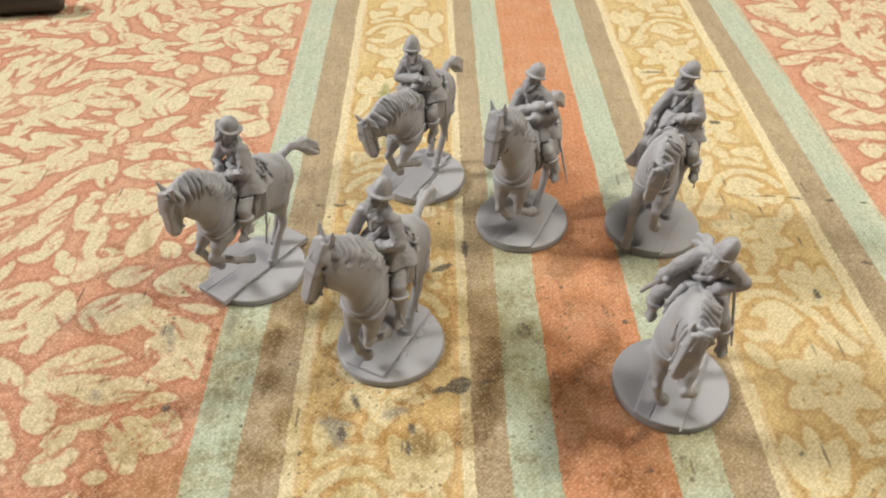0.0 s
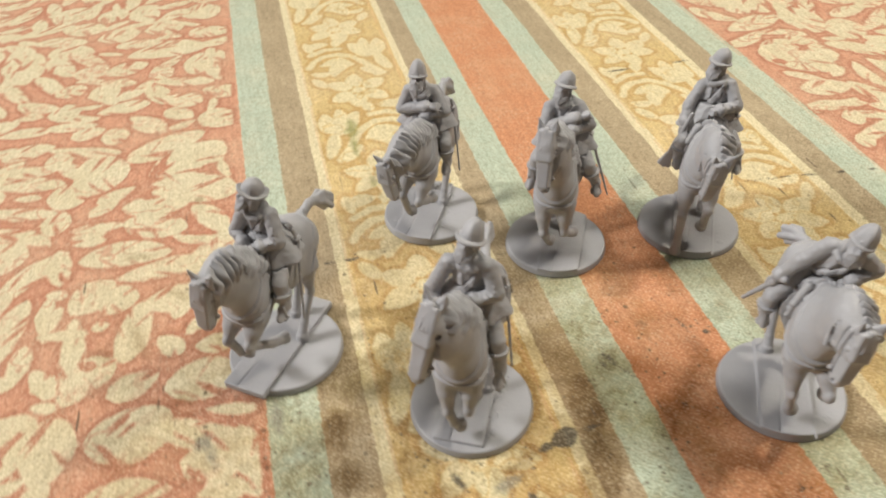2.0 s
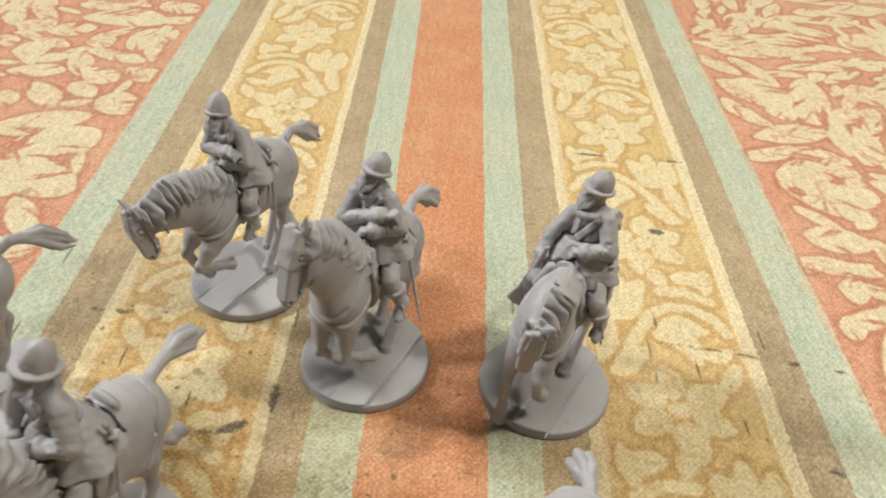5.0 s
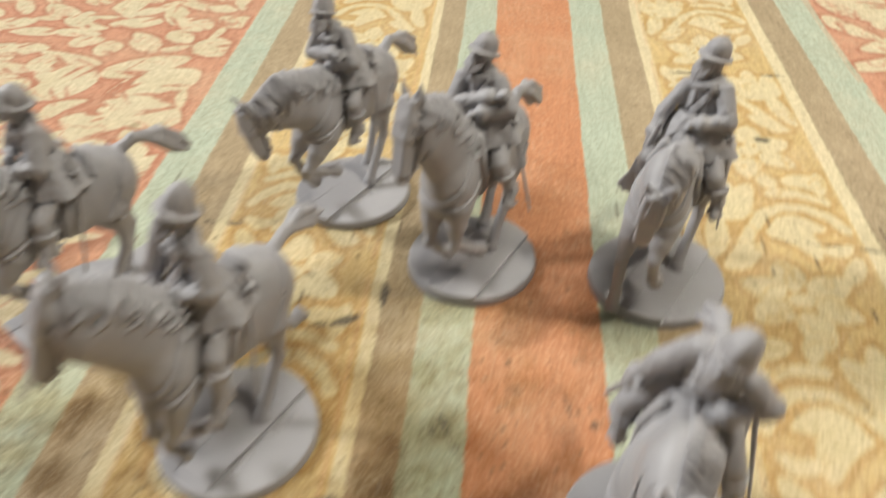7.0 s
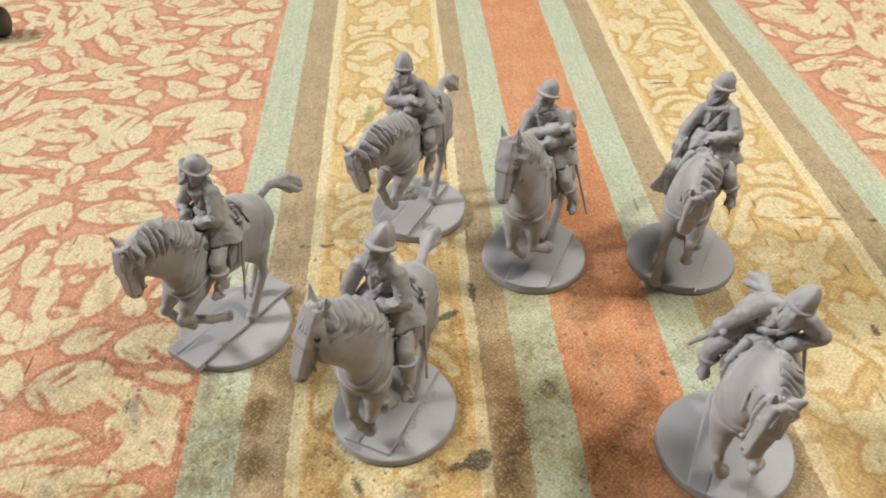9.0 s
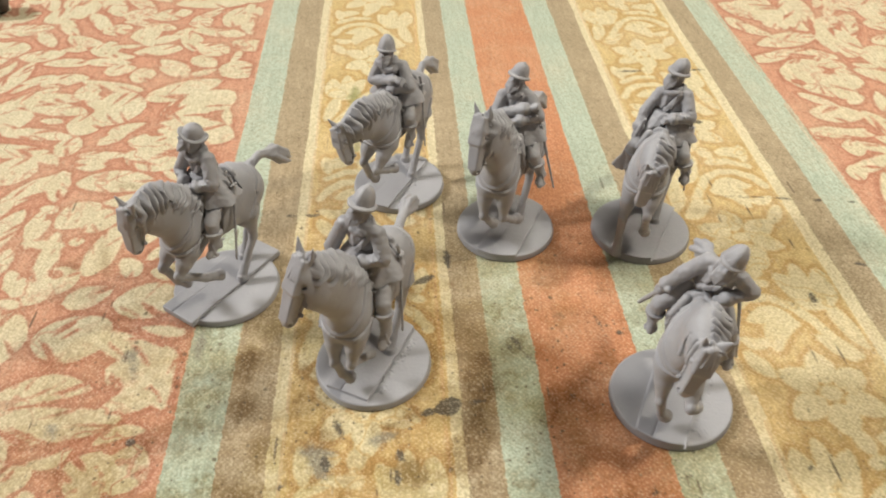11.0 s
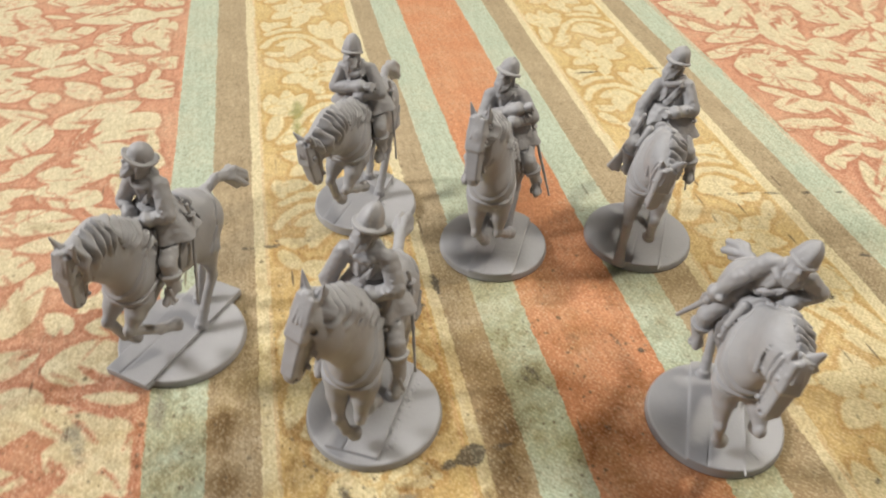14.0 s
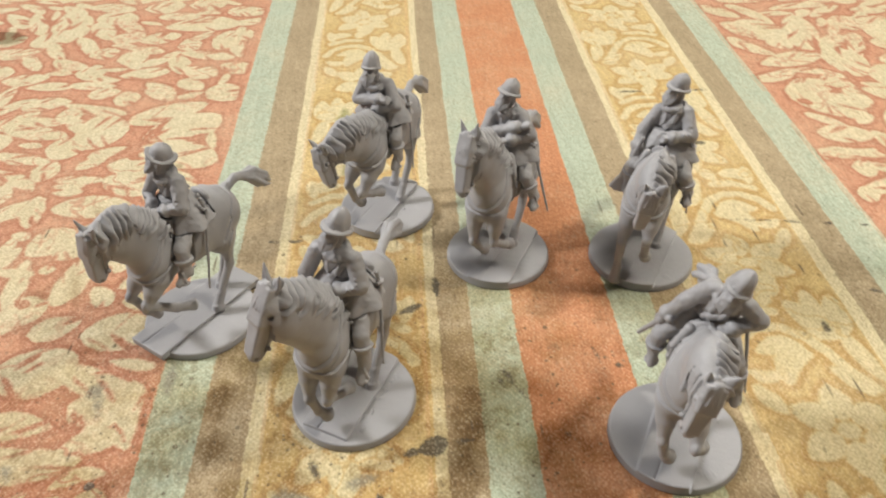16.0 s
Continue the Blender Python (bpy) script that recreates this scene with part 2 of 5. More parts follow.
def leaf(x, y, a, b, width, bend=0.0, tip=1.0):
    """Signed distance, nearly, to a leaf from a to b: mm."""
    (ax, ay), (bx, by) = a, b
    dx, dy = bx - ax, by - ay
    long = math.hypot(dx, dy)
    u = ((x - ax) * dx + (y - ay) * dy) / long**2
    v = ((y - ay) * dx - (x - ax) * dy) / long
    c = np.clip(u, 0, 1)
    half = width * np.sin(np.pi * c**tip) ** 0.55
    off = np.abs(v - bend * 4 * c * (1 - c)) - half
    past = np.maximum(np.abs(u - 0.5) - 0.5, 0) * long
    return np.where(past > 0, np.hypot(np.maximum(off, 0), past), off)


class Print:
    """The printed pattern of the cloth, as a field over its plane, in mm."""

    def __init__(self, xs, ys):
        self.xs, self.ys = xs, ys
        self.field = np.full((len(ys), len(xs)), 9.0)

    def near(self, x0, x1, y0, y1):
        i0, i1 = np.searchsorted(self.xs, (x0, x1))
        j0, j1 = np.searchsorted(self.ys, (y0, y1))
        return slice(j0, j1), slice(i0, i1)

    def leaf(self, ax, ay, bx, by, width, bend=0.0, tip=1.0):
        pad = width + abs(bend) + 3
        at = self.near(min(ax, bx) - pad, max(ax, bx) + pad, min(ay, by) - pad, max(ay, by) + pad)
        x, y = self.xs[at[1]][None, :], self.ys[at[0]][:, None]
        self.field[at] = np.minimum(self.field[at], leaf(x, y, (ax, ay), (bx, by), width, bend, tip))

    def bloom(self, ax, ay, bx, by, width, bend, rng):
        """A petal with notches cut into its rim, between lobes that run out to points."""
        pad = width + abs(bend) + 3
        at = self.near(min(ax, bx) - pad, max(ax, bx) + pad, min(ay, by) - pad, max(ay, by) + pad)
        x, y = self.xs[at[1]][None, :], self.ys[at[0]][:, None]
        d = leaf(x, y, (ax, ay), (bx, by), width, bend, rng.choice((0.8, 1.0, 1.2)))
        long = math.hypot(bx - ax, by - ay)
        ux, uy = (bx - ax) / long, (by - ay) / long
        for i in range(int(min(width * long / 20, 4)) if width > 1.8 else 0):
            u, s = rng.uniform(0.35, 1.0), rng.choice((-1, 1))
            out, inn = width * s * rng.uniform(0.8, 1.15) * (1 if u < 0.85 else 0.5), width * s * rng.uniform(-0.1, 0.3)
            ox, oy = ax + ux * long * u - uy * out, ay + uy * long * u + ux * out
            ix, iy = ax + ux * long * (u - 0.28) - uy * inn, ay + uy * long * (u - 0.28) + ux * inn
            d = np.maximum(d, -leaf(x, y, (ox + (ox - ix) * 0.5, oy + (oy - iy) * 0.5), (ix, iy), rng.uniform(0.5, 1.0), rng.uniform(-0.8, 0.8)))
        self.field[at] = np.minimum(self.field[at], d)

    def line(self, points, width):
        """A thin scroll through some points."""
        for (ax, ay), (bx, by) in zip(points, points[1:]):
            at = self.near(min(ax, bx) - 5, max(ax, bx) + 5, min(ay, by) - 5, max(ay, by) + 5)
            x, y = self.xs[at[1]][None, :], self.ys[at[0]][:, None]
            t = np.clip(((x - ax) * (bx - ax) + (y - ay) * (by - ay)) / ((bx - ax) ** 2 + (by - ay) ** 2), 0, 1)
            self.field[at] = np.minimum(self.field[at], np.hypot(x - ax - t * (bx - ax), y - ay - t * (by - ay)) - width)

    def stem(self, ax, ay, bx, by, width, bend=0.0):
        """Bare ground again, in the shape of a leaf."""
        pad = width + abs(bend) + 3
        at = self.near(min(ax, bx) - pad, max(ax, bx) + pad, min(ay, by) - pad, max(ay, by) + pad)
        x, y = self.xs[at[1]][None, :], self.ys[at[0]][:, None]
        self.field[at] = np.maximum(self.field[at], -leaf(x, y, (ax, ay), (bx, by), width, bend))

    def gap(self, x, y):
        i, j = (min(np.searchsorted(a, v), len(a) - 1) for a, v in ((self.xs, x), (self.ys, y)))
        return self.field[j, i]

    def clip(self, *bands):
        """Keeps the pattern inside bands across the cloth."""
        x = self.xs[None, :]
        out = np.min([np.maximum(a - x, x - b) for a, b in bands], axis=0)
        self.field = np.maximum(self.field, out + 0 * self.field)



def left_panel_blooms(p):
    p.petal(-79.7, 280, -56.6, 290.3, 5.2)
    p.petal(-72, 264.7, -51.3, 282.5, 8.6)
    p.petal(-72, 260.9, -47.3, 254.9, 6.1, 1.3)
    p.petal(-79.8, 255.1, -61.4, 253.1, 4.5)
    p.petal(-78.9, 248.3, -61.9, 241, 4.7)
    p.petal(-89.3, 234.7, -66.2, 232.2, 4.6, 1.2)
    p.petal(-95.1, 274.8, -78.9, 275.4, 10)
    p.petal(-101.6, 265.8, -89.4, 266.2, 5.9)
    p.petal(-104.8, 285.3, -96.7, 286.5, 4.4)
    p.petal(-101.4, 253.9, -93.3, 253.2, 4.8)
    p.petal(-94.9, 240.8, -93, 226.1, 2.4)
    p.petal(-61.1, 222, -45.8, 240, 4)
    p.petal(-87, 260.3, -75.7, 264.8, 2.1)
    p.petal(-88.6, 253.8, -81.3, 260.6, 1.9)
    p.petal(-93, 248.6, -78.2, 247.6, 1.4)
    p.petal(-92.7, 245.2, -83.5, 245.1, 1.1)
    p.petal(-91.2, 242.1, -83.4, 242.2, 1.1)
    p.petal(-98.6, 299.2, -88.4, 301.7, 3.1)
    p.petal(-88.9, 295.5, -80.2, 296.8, 4.4)
    p.petal(-80.3, 301.8, -68.8, 293.7, 1.9)
    p.petal(-89.1, 214.6, -80.1, 224.6, 5)
    p.petal(-83.5, 217.7, -73.3, 216.6, 4.4)
    p.petal(-72.1, 213.5, -58, 213.7, 4.1)
    p.petal(-64.4, 206.5, -60.3, 217.3, 2.2)
    p.petal(-61.8, 200.6, -54.3, 205.3, 2.3)
    p.petal(-59.7, 195.9, -50.5, 195.7, 2.5)
    p.petal(-66.3, 185.3, -49.8, 186.4, 5.3)
    p.petal(-78.3, 186.2, -67.7, 190, 3)
    p.petal(-87, 194.1, -77, 194.7, 4.3)
    p.petal(-87.5, 186.3, -84.4, 193.1, 2.9)
    p.petal(-94.6, 192.7, -90.3, 195.2, 4.7)
    p.petal(-94.1, 188, -88.9, 185.9, 0.9)
    p.petal(-97.2, 215.9, -92.6, 215.9, 5.8)
    p.petal(-96.5, 209.2, -84.1, 207.1, 1)
    p.petal(-73.1, 180.5, -64.5, 176.2, 2.3)
    p.petal(-95.7, 223.9, -90.8, 221.7, 1.3)
    p.petal(-83.6, 208.5, -79.6, 208.7, 1)
    p.petal(-68.1, 201.3, -62.6, 194.7, 2.1)
    p.petal(-114.4, 444.8, -97.8, 437.8, 6.2)
    p.petal(-89, 421.2, -72, 423.6, 7.9)
    p.petal(-72, 419.1, -60.5, 418.7, 6.5)
    p.petal(-61, 400.3, -45.8, 409.3, 7.7)
    p.petal(-107.5, 416.8, -92.3, 419.5, 9)
    p.petal(-64.6, 384.7, -49.3, 389.6, 7.7)
    p.petal(-117.9, 404, -102.8, 397.8, 8.2)
    p.petal(-97.7, 398.4, -87.9, 391.6, 6.4)
    p.petal(-85.7, 389.7, -74.2, 394.2, 7.8)
    p.petal(-74.1, 383.3, -62.3, 392.1, 2.9)
    p.petal(-83.9, 400, -73.1, 397.8, 2.3)
    p.petal(-111.6, 386.7, -94.7, 382.8, 5.6)
    p.petal(-97, 372.4, -81.2, 375.8, 6.2)
    p.petal(-79.2, 375, -63.7, 376.4, 6.4)
    p.petal(-61.9, 367.9, -45.5, 364.7, 4.5)
    p.petal(-84.5, 353.4, -55.3, 354, 6.6, 1.9)
    p.petal(-63.5, 340.6, -53.1, 338.6, 7.8)
    p.petal(-54.8, 343.7, -48.8, 345.8, 6.1)
    p.petal(-102.5, 345.6, -90.6, 342.9, 4.1)
    p.petal(-113.9, 367.5, -97.2, 360.7, 6)
    p.petal(-113.1, 360.4, -103.3, 343.8, 3.6)
    p.petal(-91.4, 341.2, -76.8, 345.9, 4.4)
    p.petal(-75.7, 334.9, -67.4, 337.8, 5)
    p.petal(-73.8, 330.1, -53, 323.9, 2.7)
    p.petal(-56.9, 318.7, -45, 312.8, 3.9)
    p.petal(-69.4, 316.8, -57.3, 310.2, 4.3)
    p.petal(-91, 335, -80.2, 330.7, 2.2)
    p.petal(-95.7, 325.3, -85.4, 328.8, 5.6)
    p.petal(-92.4, 327.8, -85.9, 317.8, 2.2)
    p.petal(-75.5, 319.2, -68.5, 322.1, 7.6)
    p.petal(-91.5, 312.9, -74.6, 315.2, 3.4)
    p.petal(-69.5, 307.8, -60.3, 300.7, 2.9)
    p.petal(-57.7, 301.4, -46.3, 292.9, 5.2)
    p.petal(-80.4, 306.9, -68.8, 295.7, 2.8)
    p.petal(-108.2, 316, -97.6, 317, 5.3)
    p.petal(-107.2, 329.8, -97.1, 333.5, 4.1)
    p.petal(-107.3, 307.3, -91, 305.3, 2)


def left_panel_near(p):
    p.petal(-86.9, 155.5, -64.3, 160.1, 3.1, 2.8)
    p.petal(-87.6, 152.6, -56.1, 151.7, 4, -0.9)
    p.petal(-62.5, 165.8, -52.2, 160.5, 3.7)
    p.petal(-48.2, 153.8, -50.9, 171, 3.1)
    p.petal(-60.5, 133.5, -58.1, 144.1, 5.2)
    p.petal(-53.5, 134.6, -51.2, 145.3, 4.1)
    p.petal(-61.7, 138.8, -56, 130.2, 2.2)
    p.petal(-83, 142, -77.7, 146.8, 4.1)
    p.petal(-77.4, 137.2, -70.5, 140.3, 2.3)
    p.petal(-77.6, 132.1, -67.9, 135, 2.4)
    p.petal(-92.2, 163.3, -87.7, 166.9, 2)
    p.petal(-77.8, 130, -68.6, 129.3, 1.4)
    p.petal(-65.7, 129.1, -60.3, 129.5, 1.1)
    p.petal(-82.1, 175.2, -64, 174.3, 6.3)
    p.petal(-97.5, 175.7, -83.4, 174.9, 7.8)
    p.petal(-121.6, 231.7, -115, 226, 5.9)
    p.petal(-110, 204.8, -105, 204.7, 4.7)
    p.petal(-106.1, 195.8, -98.3, 196.6, 1.8)
    p.petal(-101.6, 185.4, -92, 182.7, 2.1)
    p.petal(-162, 325.8, -155.1, 326.4, 6.1)
    p.petal(-148.5, 317.2, -130.8, 319.4, 5.9)
    p.petal(-148.8, 331.8, -127.6, 336, 4.3)
    p.petal(-132.7, 340.9, -117.7, 352.6, 6.7)
    p.petal(-166.3, 335.8, -152, 340, 3.4)
    p.petal(-139.8, 278.8, -123.2, 276.1, 3.1)
    p.petal(-131.3, 254.4, -129.9, 271.1, 2.6)
    p.petal(-144.3, 284.6, -137.8, 288.1, 3.5)
    p.petal(-133.5, 266, -113.9, 272.1, 7.1)
    p.petal(-124.3, 246.3, -121.4, 252.4, 4.3)
    p.petal(-115.8, 242.9, -102.8, 240.9, 6.3)
    p.petal(-154.1, 307.4, -146.7, 304.8, 5.1)
    p.petal(-145.9, 342.1, -136.8, 349.4, 3.4)


def left_panel_far(p):
    p.petal(-125, 394.4, -118.9, 394.9, 5.9)


def left_panel_stems(p):
    p.stem(-75, 265.9, -68.3, 267.3, 1.4)
    p.stem(-74.9, 258.7, -69.2, 258, 1.3)
    p.stem(-78.8, 245.5, -66, 241.2, 0.8)
    p.stem(-80.7, 242.5, -73.4, 239.3, 0.8)
    p.stem(-59.6, 267.5, -50.3, 270.2, 2.5)
    p.stem(-69.3, 247.7, -53.9, 245.9, 1.4)
    p.stem(-54.3, 221.4, -51.6, 227.9, 0.8)
    p.stem(-81.1, 216.8, -81.6, 208.6, 0.9)
    p.stem(-102.4, 414.6, -97.6, 408, 1.7)
    p.stem(-78.9, 357.9, -65.1, 357, 0.9)
    p.stem(-85.2, 197.9, -81.5, 195.6, 1.7)
    p.stem(-66.5, 209.7, -65.7, 202.8, 0.9)
    p.stem(-63.3, 261.4, -74.3, 278.8, 0.7)
    p.stem(-74.2, 265.6, -66.5, 282.3, 1.2)
    p.stem(-81.3, 258.1, -65.1, 275.9, 1.2)
    p.stem(-55.9, 134.4, -55.8, 137.9, 0.5)
    p.stem(-55.7, 145.5, -54.2, 148.6, 1.5)
    p.stem(-78.7, 160.5, -74.7, 169.6, 0.5)
    p.stem(-74.7, 169.6, -71.8, 164.4, 1)
    p.stem(-82.5, 172.5, -79.5, 168, 1.2)
    p.stem(-103.5, 211.7, -98.3, 211.5, 3.4)
    p.stem(-60.6, 160.8, -55.6, 154.3, 1.2)


def right_panel_blooms(p):
    p.petal(133.3, 337.2, 147, 324.8, 5.5)
    p.petal(140.6, 338.8, 151.7, 319.7, 7.9)
    p.petal(147.2, 322.3, 151.2, 312.7, 4.2)
    p.petal(164.3, 341.5, 156.5, 310.1, 5.8)
    p.petal(135.6, 301.1, 159.8, 307.7, 4.6)
    p.petal(139.1, 285.7, 154.5, 262.7, 8)
    p.petal(139.1, 285.7, 152.6, 285, 4)
    p.petal(159.2, 301.1, 173.7, 302.5, 11.7)
    p.petal(156.8, 292.8, 157.1, 280.8, 4.7)
    p.petal(135, 255.2, 151.5, 252.8, 4.5)
    p.petal(136.9, 236.5, 143.4, 234.7, 3.8)
    p.petal(132.5, 224, 137.9, 222.5, 3.2)
    p.petal(173.9, 331.6, 187.5, 333.3, 6.2)
    p.petal(174.7, 320.7, 180.7, 318, 4.1)
    p.petal(150.3, 259.5, 156.7, 264.3, 1.7)
    p.petal(154.5, 273.4, 159, 269.6, 2.4)
    p.petal(144.9, 245.1, 146.7, 242, 2.1)


def right_panel_far(p):
    p.petal(163.2, 416.3, 179.4, 430.3, 5.8)
    p.petal(159.9, 426.4, 169.9, 427.3, 11.7)
    p.petal(181.4, 432, 193.8, 434.6, 6.3)
    p.petal(193, 425.8, 211.9, 424, 7.8)
    p.petal(218.4, 431.7, 238.6, 437.3, 5.9)
    p.petal(186.8, 398.6, 217.8, 407.4, 5.1)
    p.petal(222.4, 411.1, 233.7, 414, 6)
    p.petal(250, 430.9, 270.2, 431.3, 6.2)
    p.petal(240.9, 409.2, 260.1, 414.1, 5.3)
    p.petal(152.3, 392.9, 159.5, 381.6, 7.4)
    p.petal(162, 381.8, 175.3, 386.8, 4.4)
    p.petal(178.7, 398, 190.1, 400.1, 3.6)
    p.petal(138.6, 367.6, 162.1, 363.7, 4)
    p.petal(151.2, 372.7, 174.3, 369.7, 2.9)
    p.petal(139.1, 358.7, 171.5, 363.2, 4.5)
    p.petal(187.7, 369.5, 206.2, 379, 6.5)
    p.petal(207.7, 382, 206.2, 359.9, 9)
    p.petal(223.2, 377.2, 238.4, 381.1, 10.3)
    p.petal(186.3, 358.8, 194.7, 351.7, 4.8)
    p.petal(241.9, 396.4, 248, 393.7, 6.2)
    p.petal(188, 389.5, 203, 393.6, 3.8)
    p.petal(213.4, 355.2, 222.4, 350.6, 4.9)
    p.petal(185.9, 330.2, 198.2, 324.2, 10.6)
    p.petal(188.5, 344.1, 201.5, 342.3, 2.6)
    p.petal(204.3, 331, 205.6, 322.3, 4.8)
    p.petal(182.5, 315.3, 198.2, 309.8, 4.2)
    p.petal(178.3, 299.8, 194.7, 304, 3.2)
    p.petal(169.3, 290.7, 183.4, 287.5, 7.9)


def right_panel_side(p):
    p.petal(178.4, 278, 177.8, 269.5, 2.9)
    p.petal(171.3, 262.9, 177.5, 259.7, 3.4)
    p.petal(161.6, 248.6, 170.9, 249.1, 2.4)
    p.petal(147.3, 228.5, 150.1, 223.5, 2.3)
    p.petal(191.5, 287, 202.1, 287.6, 3.5)
    p.petal(191.6, 304.1, 205.6, 307.4, 3.4)
    p.petal(204.9, 304.3, 211.3, 298.9, 4)


def right_panel_stems(p):
    p.stem(137.5, 276.1, 141.7, 272.2, 1.9)
    p.stem(150.2, 279.3, 159.1, 281.9, 1.9)
    p.stem(164.1, 323.7, 158.9, 305.5, 1.3)
    p.stem(150.9, 311.8, 160.1, 308.6, 1.4)
    p.stem(162.5, 294.6, 161.3, 282.6, 1.9)



def blots(p):
    p.leaf(9.2, 149.0, 14.6, 151.6, 2.4)
    p.leaf(5.6, 148.6, 10.0, 149.4, 0.9)
    p.leaf(15.6, 150.9, 19.8, 151.2, 0.5)
    p.leaf(27.4, 168.8, 29.4, 164.0, 0.7)
    p.leaf(29.0, 164.6, 32.2, 159.2, 0.35)
    p.leaf(1.2, 186.6, 6.6, 186.9, 0.5)
    p.leaf(6.0, 187.0, 11.4, 189.5, 1.3)
    p.leaf(14.4, 199.0, 14.9, 191.6, 1.0)
    p.leaf(-11.9, 148.4, -10.0, 144.0, 0.9)
    p.leaf(-13.6, 140.6, -12.9, 136.4, 1.0)
    p.leaf(0.6, 136.3, 1.2, 132.6, 0.8)
    p.leaf(101.3, 177.5, 100.8, 173.1, 0.9)
    p.leaf(80.7, 131.1, 81.7, 130.9, 0.8)
    p.leaf(-53.9, 146.1, -51.8, 146.1, 1)
    p.leaf(116.5, 186.4, 119.8, 185.7, 0.9)
    p.leaf(1, 140.8, 2.2, 137.5, 0.9)
    p.leaf(95.3, 253.1, 99.4, 252.3, 1.3)
    p.leaf(-22.4, 133.6, -20.8, 134.1, 0.8)
    p.leaf(4.3, 134.5, 5.4, 134.2, 0.6)
    p.leaf(26.1, 166.5, 26.8, 164.5, 0.6)
    p.leaf(37.1, 170.6, 37.4, 169.7, 0.6)
    p.leaf(51.8, 168.3, 53.1, 167.1, 0.7)
    p.leaf(-9.4, 174.7, -8.6, 173.8, 0.4)
    p.leaf(90.6, 215.5, 107.7, 213.6, 0.4)
    p.leaf(107.3, 213.6, 111.6, 212.5, 0.6)
    p.leaf(79.6, 286, 89.7, 285.5, 0.6)
    p.leaf(104.4, 285.1, 110.6, 284.8, 0.6)
    p.leaf(-27.7, 215.6, -24.6, 215, 0.7)
    p.leaf(-22.6, 215.2, -18.3, 215.3, 0.8)
    p.leaf(14, 206.3, 20.4, 205.4, 0.4)
    p.leaf(45.4, 181.5, 48, 172.6, 0.2)
    p.leaf(47.8, 173.3, 49.8, 164.5, 0.2)
    p.leaf(116.5, 212, 119.6, 211.4, 0.6)
    p.leaf(126.1, 210.4, 128.4, 210.1, 0.5)
    p.leaf(37.7, 152, 40, 149.2, 0.3)
    p.leaf(53.4, 149.8, 56.2, 151.2, 0.1)


def smears(p):
    """Grey-green, half-clear marks: paint wiped off on the cloth, and one dark streak."""
    p.leaf(-18.6, 141.6, -11.6, 140.4, 2.0)
    p.leaf(-16.0, 140.6, -12.6, 134.6, 2.2)
    p.leaf(-5.0, 142.4, 1.6, 144.6, 1.7)
    p.leaf(-60.2, 169.8, -56.6, 167.2, 2.0)
    p.leaf(-57.4, 168.6, -56.0, 161.6, 0.9)
    p.leaf(-70.6, 151.6, -68.4, 147.6, 1.4)
    # Thin dark streak on the green band at the near side of a base.
    p.leaf(-43.4, 176.0, -43.0, 166.0, 1.0)
    p.leaf(-10.6, 283.0, -11.0, 271.0, 2.1)
    p.leaf(-11.0, 274.0, -11.6, 260.0, 1.2)
    p.leaf(-9.6, 250.0, -9.2, 244.0, 0.9)


def washes(p):
    p.leaf(-31.6, 170.0, -31.6, 158.8, 3.0)
    p.leaf(-31.0, 157.4, -31.0, 148.4, 3.4)
    p.leaf(20.2, 164.6, 19.4, 150.0, 5.0)
    p.leaf(17.4, 152.0, 18.2, 138.0, 3.6)
    p.leaf(-2.8, 145.2, 4.4, 148.2, 1.9)
    p.leaf(-70.2, 154.7, -67.4, 153.9, 1.8)
    p.leaf(-77.7, 141.2, -75.5, 141.1, 1.2)
    p.leaf(-83.4, 200.5, -78.1, 197.9, 2)
    p.leaf(-75.6, 209.4, -69.8, 194.1, 1.3)
    p.leaf(-78.6, 232.5, -71.2, 231.6, 1.6)
    p.leaf(11.8, 142.3, 18.6, 136.7, 6.6)
    p.leaf(0.2, 137.2, 7.1, 133.2, 3.8)
    p.leaf(55.5, 198.8, 58.7, 196.1, 2.2)
    p.leaf(-65.9, 216.6, -59.7, 210.4, 0.7)
    p.leaf(-78.5, 233.7, -70.5, 231.2, 1.6)
    p.leaf(-59.9, 253.8, -57.8, 251.7, 1.9)


